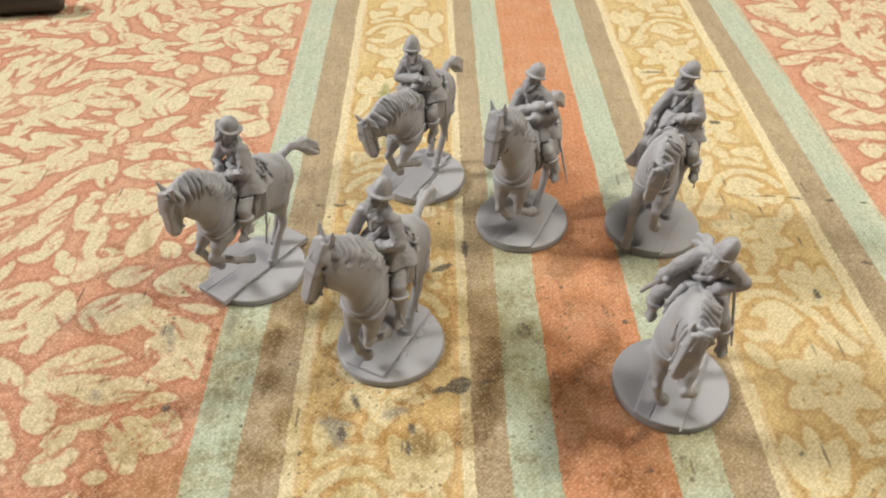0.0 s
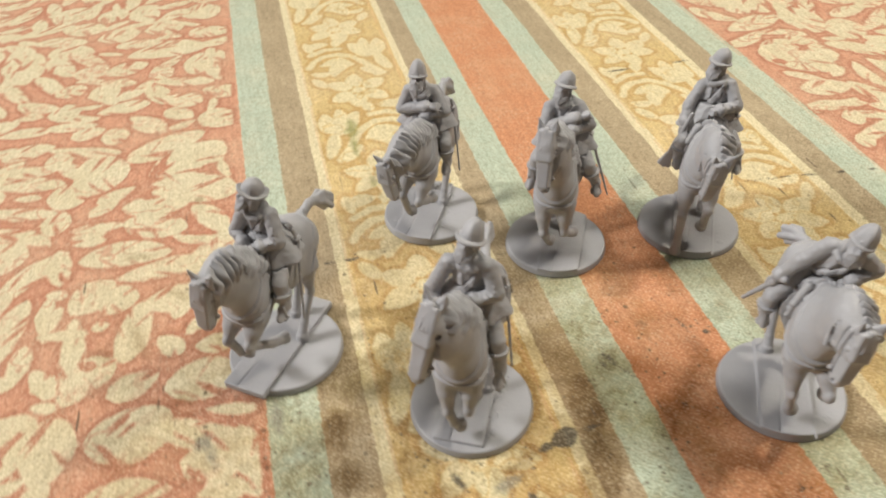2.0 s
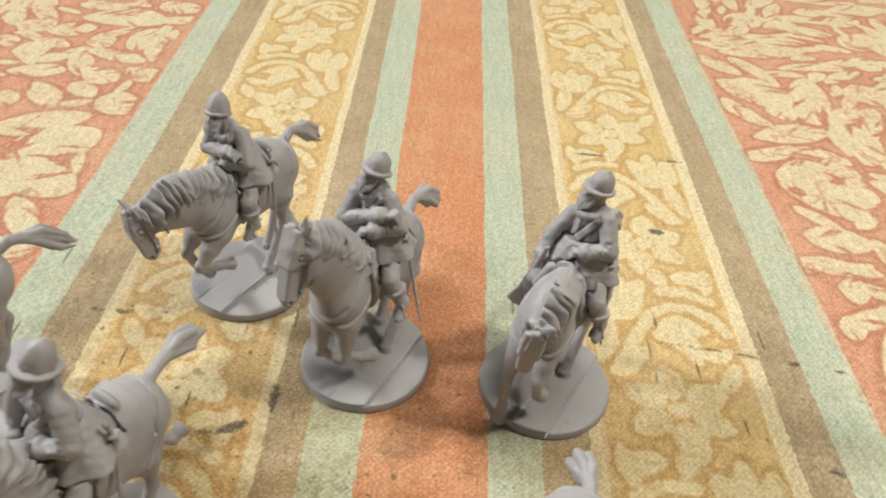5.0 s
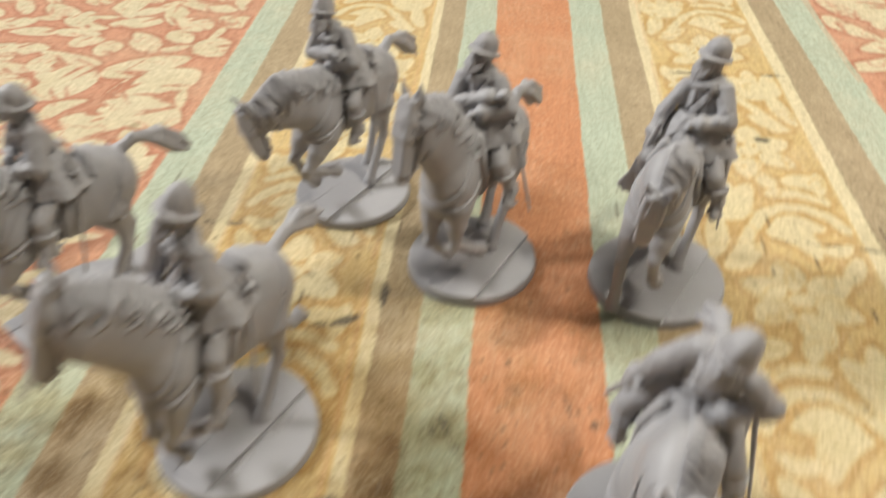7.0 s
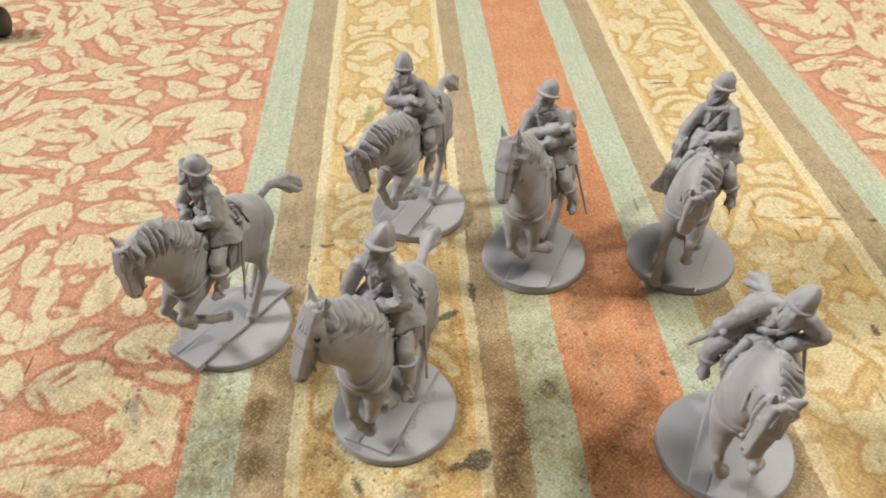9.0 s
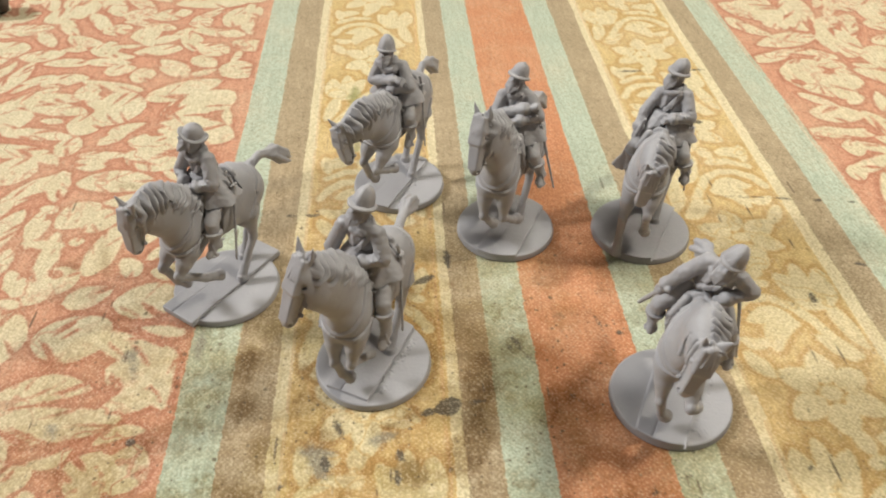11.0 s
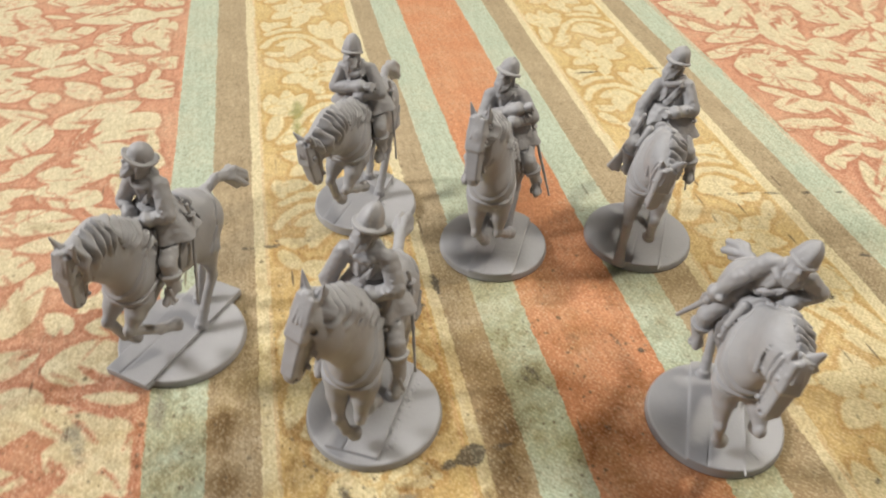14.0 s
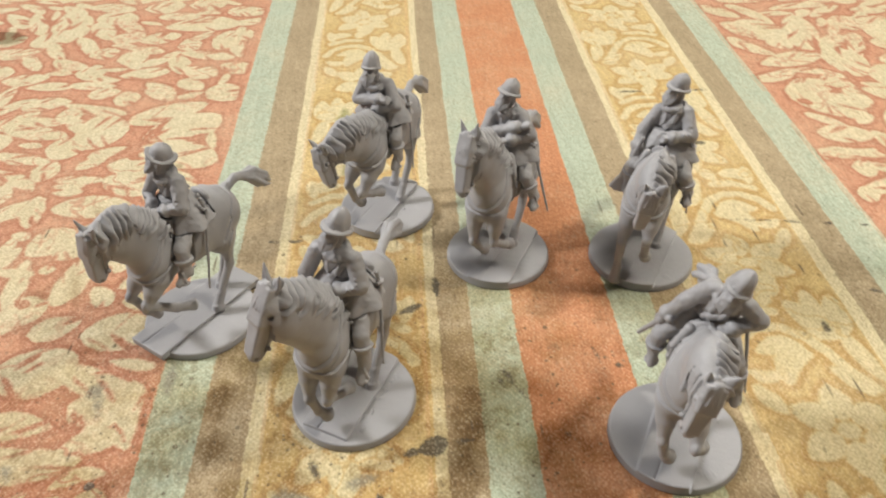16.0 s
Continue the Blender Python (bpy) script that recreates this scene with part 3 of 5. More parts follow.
def border(p, cx, y0, m):
    """One repeat of the scroll border: a six-petalled flower, an arc that ends in a curl, and a tulip."""
    rng = random.Random(int(y0 + cx))
    to = lambda x, y: (cx + m * x, y0 + y)
    for i in range(6):
        a = math.radians(25 + 60 * i + rng.uniform(-8, 8))
        r = rng.uniform(10.0, 12.0)
        p.leaf(*to(0.6 + 3.0 * math.cos(a), 3.0 * math.sin(a)), *to(0.6 + r * math.cos(a), r * math.sin(a)), rng.uniform(2.4, 2.9), rng.uniform(-0.4, 0.4), 0.75)
    p.leaf(*to(-1.4, 0), *to(2.6, 0), 1.5)
    arc = [(-14, 21), (-11.5, 25.5), (-7.5, 28.2), (-2.2, 28.4), (2.2, 25.2), (5.4, 20.2), (8.0, 14.6), (11.2, 9.6)]
    p.line([to(*q) for q in arc], 0.75)
    p.leaf(*to(-9.5, 21.5), *to(1.6, 19.0), 2.4, 2.6 * m)
    p.leaf(*to(1.6, 20.0), *to(-6.4, 12.4), 2.3, -2.4 * m)
    p.leaf(*to(-7.0, 14.6), *to(-13.2, 16.0), 1.3, 1.0 * m)
    p.leaf(*to(-13.6, 12.0), *to(-9.8, 5.2), 1.4)
    p.leaf(*to(7.4, 24.0), *to(2.6, 36.0), 2.5, -0.8 * m, 0.8)
    p.leaf(*to(8.0, 24.0), *to(13.4, 37.0), 2.9, -1.6 * m, 0.8)
    p.leaf(*to(7.6, 25.0), *to(8.2, 39.0), 1.8)
    p.leaf(*to(11.4, 25.6), *to(14.4, 11.6), 1.7, -0.6 * m)
    p.leaf(*to(4.4, 15.6), *to(9.8, 8.4), 1.6, 0.6 * m)
    p.line([to(-12.4, 30.6), to(-7.0, 33.4), to(-1.6, 33.0)], 0.7)
    p.leaf(*to(-13.6, 36.0), *to(-5.4, 38.4), 2.0, 0.7 * m)
    p.leaf(*to(-12.0, 33.0), *to(-13.4, 41.0), 1.2)
    p.leaf(*to(-2.6, 35.4), *to(-1.0, 40.8), 1.5)


class Blooms:
    """Passes petals on to a print, each with notches of its own."""

    def __init__(self, target):
        self.target, self.rng = target, random.Random(4)

    def petal(self, ax, ay, bx, by, width, bend=0.0):
        self.target.bloom(ax, ay, bx, by, width + 0.45, bend, self.rng)

    def stem(self, *shape):
        self.target.stem(*shape)


def draw_pattern(p):
    """The print of the cloth: two flowered panels and two borders with scrolls."""
    for i in range(-2, 8):
        border(p, -5.2, 151 + 50 * i, -1 if i % 2 == 0 else 1)
        border(p, 92.6, 148 + 50 * i, 1 if i % 2 == 0 else -1)
    p.clip((-21.0, 10.5), (77.3, 107.0))
    q = Blooms(p)
    left_panel_blooms(q)
    left_panel_near(q)
    left_panel_far(q)
    left_panel_stems(q)
    right_panel_blooms(q)
    right_panel_far(q)
    right_panel_side(q)
    right_panel_stems(q)
    # pointed leaves, in sprays, wherever there is bare ground
    rng = random.Random(9)
    for least, size in ((5.0, 1.05), (3.6, 0.75), (2.9, 0.5)):
        for i in range(5200):
            x = rng.uniform(-190, -51) if i % 2 else rng.uniform(135, 260)
            y, r = rng.uniform(92, 468), rng.uniform(7.5, 12.0) * size
            a = 0.9 * math.sin(x / 19 + y / 31) + 0.8 * math.sin(y / 17 - x / 43) + rng.uniform(-0.35, 0.35)
            if p.gap(x, y) > least:
                p.bloom(x - r * math.cos(a), y - r * math.sin(a), x + r * math.cos(a), y + r * math.sin(a), min(rng.uniform(2.4, 4.0) * size, p.gap(x, y) - 1.0), rng.uniform(-1.6, 1.6), rng)
    # the panels end short of the green bands; the plain bands carry no print
    x = p.xs[None, :] + 0 * p.field
    edge = np.where(x < 40, x + 47.6, 131.2 - x)
    panel = (x < -45.5) | (x > 129)
    p.field = np.where(panel, np.maximum(p.field, edge), p.field)
    p.field[~panel & ~((x > -22) & (x < 11.5)) & ~((x > 76.3) & (x < 108))] = 9.0

def spread(fine0, fine1, step, out0, out1, coarse):
    """Places of grid lines: close together in the middle, wide apart outside."""
    return np.concatenate([np.arange(out0, fine0, coarse), np.arange(fine0, fine1, step), np.arange(fine1, out1 + coarse, coarse)])


def tablecloth():
    xs, ys = spread(-190, 260, 0.65, -550, 650, 20.0), spread(90, 470, 0.65, -200, 800, 20.0)
    pattern = Print(xs, ys)
    draw_pattern(pattern)
    gx, gy = np.meshgrid(xs, ys)
    z = -0.12 + 0.06 * np.sin(gx / 31.0 + 0.7 * np.sin(gy / 47.0)) + 0.05 * np.sin(gy / 23.0 + gx / 61.0)
    nx, ny = len(xs), len(ys)
    me = bpy.data.meshes.new("tablecloth")
    me.vertices.add(nx * ny)
    me.vertices.foreach_set("co", (np.stack([gx, gy, z], -1) * MM).ravel())
    i = (np.arange(ny - 1)[:, None] * nx + np.arange(nx - 1)[None, :]).ravel()
    quads(me, np.stack([i, i + 1, i + nx + 1, i + nx], -1))
    for name, field in (("bloom", pattern.field), ("blot", Print(xs, ys)), ("wash", Print(xs, ys)), ("smear", Print(xs, ys))):
        if name == "blot":
            blots(field)
        elif name == "wash":
            washes(field)
        elif name == "smear":
            smears(field)
        values = field if name == "bloom" else field.field
        me.attributes.new(name, "FLOAT", "POINT").data.foreach_set("value", np.minimum(values, 9.0).ravel())
    me.materials.append(CLOTH)
    return tagged(new("tablecloth", me), "faded printed cotton tablecloth with floral stripes and paint stains", "tablecloth")


def quads(me, faces):
    """Gives a mesh its four-sided faces, smooth."""
    n = len(faces)
    me.loops.add(4 * n)
    me.loops.foreach_set("vertex_index", faces.ravel().astype(np.int32))
    me.polygons.add(n)
    me.polygons.foreach_set("loop_start", np.arange(0, 4 * n, 4, dtype=np.int32))
    me.polygons.foreach_set("use_smooth", np.ones(n, dtype=bool))
    me.update(calc_edges=True)


tablecloth()


def box(bm, lo, hi):
    made = bmesh.ops.create_cube(bm, size=1.0)["verts"]
    for p in made:
        p.co = [lo[i] + (p.co[i] + 0.5) * (hi[i] - lo[i]) for i in range(3)]
    return made


def plain(name, lo, hi, mat, label, category):
    bm = bmesh.new()
    box(bm, lo, hi)
    return tagged(solid(name, bm, mat), label, category, kind="structure")


plain("floor", (-2.1, -1.9, -0.80), (2.3, 2.5, -0.76), WOOD, "bare brown wooden floor of the room", "floor")
plain("ceiling", (-2.1, -1.9, 1.66), (2.3, 2.5, 1.76), PAINT, "plain grey painted ceiling", "ceiling")
plain("wall_north", (-2.1, 2.4, -0.76), (2.3, 2.5, 1.66), PAINT, "plain grey painted wall", "wall")
plain("wall_south", (-2.1, -1.9, -0.76), (2.3, -1.8, 1.66), PAINT, "plain grey painted wall", "wall")
plain("wall_west", (-2.1, -1.8, -0.76), (-2.0, 2.4, 1.66), PAINT, "plain grey painted wall", "wall")
plain("wall_east", (2.2, -1.8, -0.76), (2.3, 2.4, 1.66), PAINT, "plain grey painted wall", "wall")


def work_table():
    table = tagged(new("table"), "plain wooden work table under a printed cloth", "table")
    bm = bmesh.new()
    box(bm, (-0.54, -0.19, -0.028), (0.64, 0.79, -0.0006))
    bmesh.ops.bevel(bm, geom=[e for e in bm.edges], offset=0.002, segments=2, affect="EDGES")
    solid("tabletop", bm, WOOD, table)
    for x in (-0.50, 0.55):
        for y in (-0.15, 0.70):
            bm = bmesh.new()
            box(bm, (x, y, -0.76), (x + 0.05, y + 0.05, -0.028))
            solid("leg", bm, WOOD, table)


work_table()


def lathe(profile, segments=72):
    """A turned body from radius and height pairs, in mm."""
    bm = bmesh.new()
    rings = [[bm.verts.new((r * MM * math.cos(2 * math.pi * i / segments), r * MM * math.sin(2 * math.pi * i / segments), z * MM)) for i in range(segments)] for r, z in profile]
    for a, b in zip(rings, rings[1:]):
        for i in range(segments):
            bm.faces.new((a[i], a[(i + 1) % segments], b[(i + 1) % segments], b[i])).smooth = True
    bm.faces.new(rings[0][::-1])
    bm.faces.new(rings[-1])
    return bm


def dark_tube():
    """A thick pen or tube that lies on the cloth, with its cap towards the castings."""
    tube = tagged(new("marker_pen"), "dark grey thick marker pen lying on the cloth", "pen")
    tube.matrix_world = pose(-0.149, 0.351, 0.0057, 0, -90, 4)
    solid("cap", lathe([(1.2, 0.2), (3.6, 0.3), (4.9, 1.0), (5.6, 2.4), (5.7, 30), (5.5, 30.6)]), DARK, tube)
    solid("barrel", lathe([(5.2, 30.7), (5.35, 31.2), (5.5, 34), (5.5, 104), (5.0, 106.5), (3.6, 107.4)]), DARK, tube)


dark_tube()


# ---- the castings: clay that is put on, blended and cut, then skinned ----
class Clay:
    def __init__(self, lo, hi, step):
        self.lo, self.step = np.array(lo, float), step
        self.n = np.ceil((np.array(hi) - self.lo) / step).astype(int) + 1
        self.f = np.full(self.n, 6.0, dtype=np.float32)
        self.axes = [self.lo[i] + step * np.arange(self.n[i]) for i in range(3)]

    def part(self, lo, hi):
        at = []
        for i in range(3):
            a = int(np.clip(math.floor((lo[i] - self.lo[i]) / self.step), 0, self.n[i] - 1))
            b = int(np.clip(math.ceil((hi[i] - self.lo[i]) / self.step) + 1, a + 1, self.n[i]))
            at.append(slice(a, b))
        x, y, z = (self.axes[i][at[i]].astype(np.float32) for i in range(3))
        return tuple(at), x[:, None, None], y[None, :, None], z[None, None, :]

    def blend(self, at, d, k, cut=False):
        f = self.f[at]
        if cut:
            d = -d
            h = np.maximum(k - np.abs(f - d), 0) / k
            self.f[at] = np.maximum(f, d) + h * h * k / 4
        else:
            h = np.maximum(k - np.abs(f - d), 0) / k
            self.f[at] = np.minimum(f, d) - h * h * k / 4

    def rod(self, a, b, ra, rb=None, k=0.6, cut=False, flat=1.0, fold=None):
        """A tapered rod with round ends; flat squeezes it across, sideways; fold (depth, length, slant) wrinkles it like a sleeve."""
        rb = ra if rb is None else rb
        a, b = Vector(a), Vector(b)
        pad = max(ra, rb) + k + 1.0
        at, x, y, z = self.part([min(p, q) - pad for p, q in zip(a, b)], [max(p, q) + pad for p, q in zip(a, b)])
        d = b - a
        long = max(d.length_squared, 1e-9)
        t = np.clip(((x - a.x) * d.x + (y - a.y) * d.y + (z - a.z) * d.z) / long, 0, 1)
        gap = np.sqrt((x - a.x - t * d.x) ** 2 + ((y - a.y - t * d.y) / flat) ** 2 + (z - a.z - t * d.z) ** 2)
        gap = (gap - (ra + (rb - ra) * t)) * min(1.0, flat)
        if fold:
            depth, wave, slant = fold
            turn = t * math.sqrt(long) / wave * 6.28 + 1.6 * slant * (y - a.y) + 1.3 * (z - a.z) * slant + 1.2 * np.sin(1.7 * (x - a.x) + 1.1 * (y - a.y) * slant)
            gap = gap + depth * (np.abs(np.sin(turn * 0.5)) ** 0.7 - 0.75)
        self.blend(at, gap, k, cut)

    def chain(self, points, radii, k=0.8, flat=1.0):
        for (p, q), (r, s) in zip(zip(points, points[1:]), zip(radii, radii[1:])):
            self.rod(p, q, r, s, k, flat=flat)

    def egg(self, c, r, k=0.8, turn=None, cut=False, keep=None):
        """An ellipsoid, turned by a matrix; keep cuts it off by a plane (normal, offset)."""
        pad = max(r) + k + 1.0
        at, x, y, z = self.part([v - pad for v in c], [v + pad for v in c])
        p = [x - c[0], y - c[1], z - c[2]]
        if turn is not None:
            m = turn.to_3x3().inverted()
            p = [m[i][0] * p[0] + m[i][1] * p[1] + m[i][2] * p[2] for i in range(3)]
        k0 = np.sqrt(sum((p[i] / r[i]) ** 2 for i in range(3)))
        k1 = np.sqrt(sum((p[i] / r[i] ** 2) ** 2 for i in range(3)))
        d = k0 * (k0 - 1) / np.maximum(k1, 1e-6)
        if keep is not None:
            n, off = keep
            d = np.maximum(d, n[0] * p[0] + n[1] * p[1] + n[2] * p[2] - off)
        self.blend(at, d, k, cut)

    def block(self, c, half, turn=None, soft=0.3, k=0.3, cut=False):
        pad = max(half) * 1.5 + k + 1.0
        at, x, y, z = self.part([v - pad for v in c], [v + pad for v in c])
        p = [x - c[0], y - c[1], z - c[2]]
        if turn is not None:
            m = turn.to_3x3().inverted()
            p = [m[i][0] * p[0] + m[i][1] * p[1] + m[i][2] * p[2] for i in range(3)]
        q = [np.abs(p[i]) - half[i] + soft for i in range(3)]
        d = np.sqrt(sum(np.maximum(v, 0) ** 2 for v in q)) + np.minimum(np.maximum(np.maximum(q[0], q[1]), q[2]), 0) - soft
        self.blend(at, d, k, cut)

    def disc(self, c, r, half, soft=0.3, k=0.2, turn=None, taper=0.0):
        pad = r + k + 1.0
        at, x, y, z = self.part([v - pad for v in c], [v + pad for v in c])
        p = [x - c[0], y - c[1], z - c[2]]
        if turn is not None:
            m = turn.to_3x3().inverted()
            p = [m[i][0] * p[0] + m[i][1] * p[1] + m[i][2] * p[2] for i in range(3)]
        a = np.sqrt(p[0] ** 2 + p[1] ** 2) - r + soft + taper * p[2]
        b = np.abs(p[2]) - half + soft
        d = np.sqrt(np.maximum(a, 0) ** 2 + np.maximum(b, 0) ** 2) + np.minimum(np.maximum(a, b), 0) - soft
        self.blend(at, d, k)

    def sheet(self, lo, hi, thick, slant=0.0):
        """Cloth that lies on what is there already, inside a box: a saddle cloth."""
        at, x, y, z = self.part([v - 1 for v in lo], [v + 1 for v in hi])
        box = np.maximum(np.maximum(np.maximum(lo[0] - x - slant * (z - lo[2]), x + slant * (z - lo[2]) - hi[0]), np.maximum(lo[1] - y, y - hi[1])), np.maximum(lo[2] - z, z - hi[2]))
        self.f[at] += 0.42 * ((box > 0) & (box < 0.55))
        self.blend(at, np.maximum(self.f[at] - thick, box), 0.06)

    def strap(self, normal, offset, half, lo, hi, thick):
        """A belt that lies on what is there already, along a plane."""
        at, x, y, z = self.part(lo, hi)
        n = Vector(normal).normalized()
        band = np.abs(n.x * x + n.y * y + n.z * z - offset) - half
        box = np.maximum(np.maximum(lo[0] - x, x - hi[0]), np.maximum(lo[2] - z, z - hi[2]))
        self.f[at] += 0.2 * ((band > 0) & (band < 0.4) & (box < 0))
        self.blend(at, np.maximum(np.maximum(self.f[at] - thick, band), box + 0 * y), 0.06)

    def bell(self, c, top, hem, half, wide, k=0.1, cut=False):
        """A flared skirt: an upright cone, wider across than along."""
        pad = hem * wide + 1.5
        at, x, y, z = self.part([v - pad for v in c], [v + pad for v in c])
        u = np.clip((c[2] + half - z) / (2 * half), 0, 1)
        ring = np.arctan2(y - c[1], x - c[0])
        r = top + (hem - top) * u**0.9 + 0.35 * u**2 * np.sin(9 * ring + 1.0)
        d = np.maximum((np.sqrt((x - c[0]) ** 2 + ((y - c[1]) / wide) ** 2) - r) * 0.8, np.abs(z - c[2]) - half)
        self.blend(at, d, k, cut)

    def crumple(self, amount, size, seed):
        """Uneven folds and tool marks all over."""
        rng = random.Random(seed)
        at = tuple(slice(0, n) for n in self.n)
        x, y, z = (a.astype(np.float32).reshape([-1 if i == k else 1 for k in range(3)]) for i, a in enumerate(self.axes))
        total = np.zeros(self.n, dtype=np.float32)
        for octave in (1.0, 0.55):
            for i in range(5):
                w = Vector([rng.gauss(0, 1) for _ in range(3)]).normalized() * (2 * math.pi / (size * octave * rng.uniform(0.8, 1.4)))
                u = Vector([rng.gauss(0, 1) for _ in range(3)]).normalized() * (2 * math.pi / (size * 2.3))
                total += octave * np.sin(w.x * x + w.y * y + w.z * z + 1.4 * np.sin(u.x * x + u.y * y + u.z * z) + rng.uniform(0, 6.3))
        self.f += amount * total / 3.5

    def wedge(self, a, b, side, up, ha, hb, soft=0.6, k=0.5):
        """A tapered bar with rounded edges: half widths along side and up at both ends."""
        pad = max(*ha, *hb) + k + 1.0
        at, x, y, z = self.part([min(p, q) - pad for p, q in zip(a, b)], [max(p, q) + pad for p, q in zip(a, b)])
        way = (b - a).normalized()
        long = (b - a).length
        s, p, q = ((x - a.x) * d.x + (y - a.y) * d.y + (z - a.z) * d.z for d in (way, side, up))
        t = np.clip(s / long, 0, 1)
        m = [np.abs(p) - (ha[0] + (hb[0] - ha[0]) * t) + soft, np.abs(q) - (ha[1] + (hb[1] - ha[1]) * t) + soft, np.abs(s - long / 2) - long / 2 + soft]
        d = np.sqrt(sum(np.maximum(v, 0) ** 2 for v in m)) + np.minimum(np.maximum(np.maximum(m[0], m[1]), m[2]), 0) - soft
        self.blend(at, d, k)

    def relief(self, lo, hi, height):
        """Raises the surface by height(x, y, z), in mm."""
        at, x, y, z = self.part(lo, hi)
        self.f[at] -= height(x, y, z).astype(np.float32)

    def moat(self, at, other, wide, deep):
        """A narrow groove in what is there, along the outline of what is put on next."""
        f = self.f[at]
        self.f[at] = np.where(f > -deep, np.maximum(f, wide - other), f)

    def join(self, other, k, wide=0.0):
        if wide:
            self.moat(tuple(slice(0, n) for n in self.n), other.f, wide, 1.1)
        self.blend(tuple(slice(0, n) for n in self.n), other.f, k)

    def skin(self, name):
        f, n = self.f, self.n
        low = f < 0
        count = sum(low[i : n[0] - 1 + i, j : n[1] - 1 + j, k : n[2] - 1 + k].astype(np.int8) for i in (0, 1) for j in (0, 1) for k in (0, 1))
        cells = np.argwhere((count > 0) & (count < 8))
        index = np.full(count.shape, -1, dtype=np.int32)
        index[tuple(cells.T)] = np.arange(len(cells))
        corners = [(i, j, k) for i in (0, 1) for j in (0, 1) for k in (0, 1)]
        value = {c: f[cells[:, 0] + c[0], cells[:, 1] + c[1], cells[:, 2] + c[2]] for c in corners}
        total, hits = np.zeros((len(cells), 3)), np.zeros(len(cells))
        for c in corners:
            for axis in range(3):
                if c[axis]:
                    continue
                e = tuple(1 if i == axis else c[i] for i in range(3))
                cross = (value[c] < 0) != (value[e] < 0)
                t = np.where(cross, value[c] / np.where(cross, value[c] - value[e], 1), 0)
                for i in range(3):
                    total[:, i] += np.where(cross, c[i] + (t if i == axis else 0), 0)
                hits += cross
        places = (cells + total / hits[:, None]) * self.step + self.lo
        faces = []
        for axis in range(3):
            a, b = [i for i in range(3) if i != axis]
            one = [slice(1, -1)] * 3
            one[axis] = slice(0, -1)
            two = [slice(1, -1)] * 3
            two[axis] = slice(1, None)
            change = low[tuple(one)] != low[tuple(two)]
            at = np.argwhere(change)
            at[:, a] += 1
            at[:, b] += 1
            turn = low[tuple(at.T)] ^ (axis == 1)
            ring = []
            for da, db in ((1, 1), (0, 1), (0, 0), (1, 0)):
                cell = at.copy()
                cell[:, a] -= da
                cell[:, b] -= db
                ring.append(index[tuple(cell.T)])
            ring = np.stack(ring, -1)
            ring[~turn] = ring[~turn][:, ::-1]
            faces.append(ring)
        faces = np.concatenate(faces)
        me = bpy.data.meshes.new(name)
        me.vertices.add(len(places))
        me.vertices.foreach_set("co", (places * MM).astype(np.float32).ravel())
        quads(me, faces)
        return me


STEP = 0.185


def base(c, rng, strip_y, front, back, spill, lip, rough, letters):
    """Round gaming base with the raised strip that the horse is cast on; strip_y is the middle of the strip."""
    c.disc((0, 0, 0.85), 12.6, 0.85, 0.3, taper=0.2)
    strip = Clay((-31, -17, 0), (31, 17, 6), STEP)
    strip.block(((front + back) / 2, strip_y, 1.5), ((front - back) / 2, 5.0, 0.85), Matrix.Rotation(0.02, 4, "Z"), 0.22, 0.1)
    at, x, y, z = strip.part((-31, -17, 0), (31, 17, 6))
    if not spill:
        strip.f = np.maximum(strip.f, np.sqrt(x**2 + y**2) - 12.55 + 0 * z)
    c.blend(tuple(slice(0, n) for n in strip.n), strip.f, 0.1)
    edge = strip_y + 5.0
    # the seam down the middle of the strip
    c.rod((front + 0.2, strip_y - 1.2, 2.35), (1, strip_y - 0.9, 2.35), 0.2, 0.12, 0.08, True)
    if lip:
        # a thin line of flash along the strip's edge
        c.rod((front - 0.6, edge + 0.12, 2.3), (-11.0, edge - 0.2, 2.3), 0.24, 0.18, 0.06)
    else:
        c.rod((front - 0.2, edge + 0.15, 1.75), (back + 1.0, edge - 0.2, 1.75), 0.2, 0.2, 0.06, True)
    for i in range(rough):
        x, y = rng.uniform(-9, 8), edge + rng.uniform(0.4, 2.0)
        c.rod((x, y, 1.75), (x + rng.uniform(-1.3, 1.3), y + rng.uniform(-0.6, 0.6), 1.85), 0.24, 0.1, 0.1, rng.random() < 0.55)
    if letters:
        # worn raised characters along the rim, too worn to read
        for i in range(7):
            a = math.radians(52 - 9 * i)
            r = 10.2
            p = Vector((r * math.cos(a), r * math.sin(a), 1.7))
            if p.y > edge + 1.0:
                q = Vector((-math.sin(a), math.cos(a), 0))
                d = Vector((math.cos(a), math.sin(a), 0))
                c.rod(p - d * 0.7 + q * 0.3, p + d * 0.7 + q * 0.3, 0.16, 0.16, 0.06)
                c.rod(p - d * 0.7 - q * 0.3, p + d * rng.uniform(-0.2, 0.7) - q * 0.3, 0.16, 0.16, 0.06)


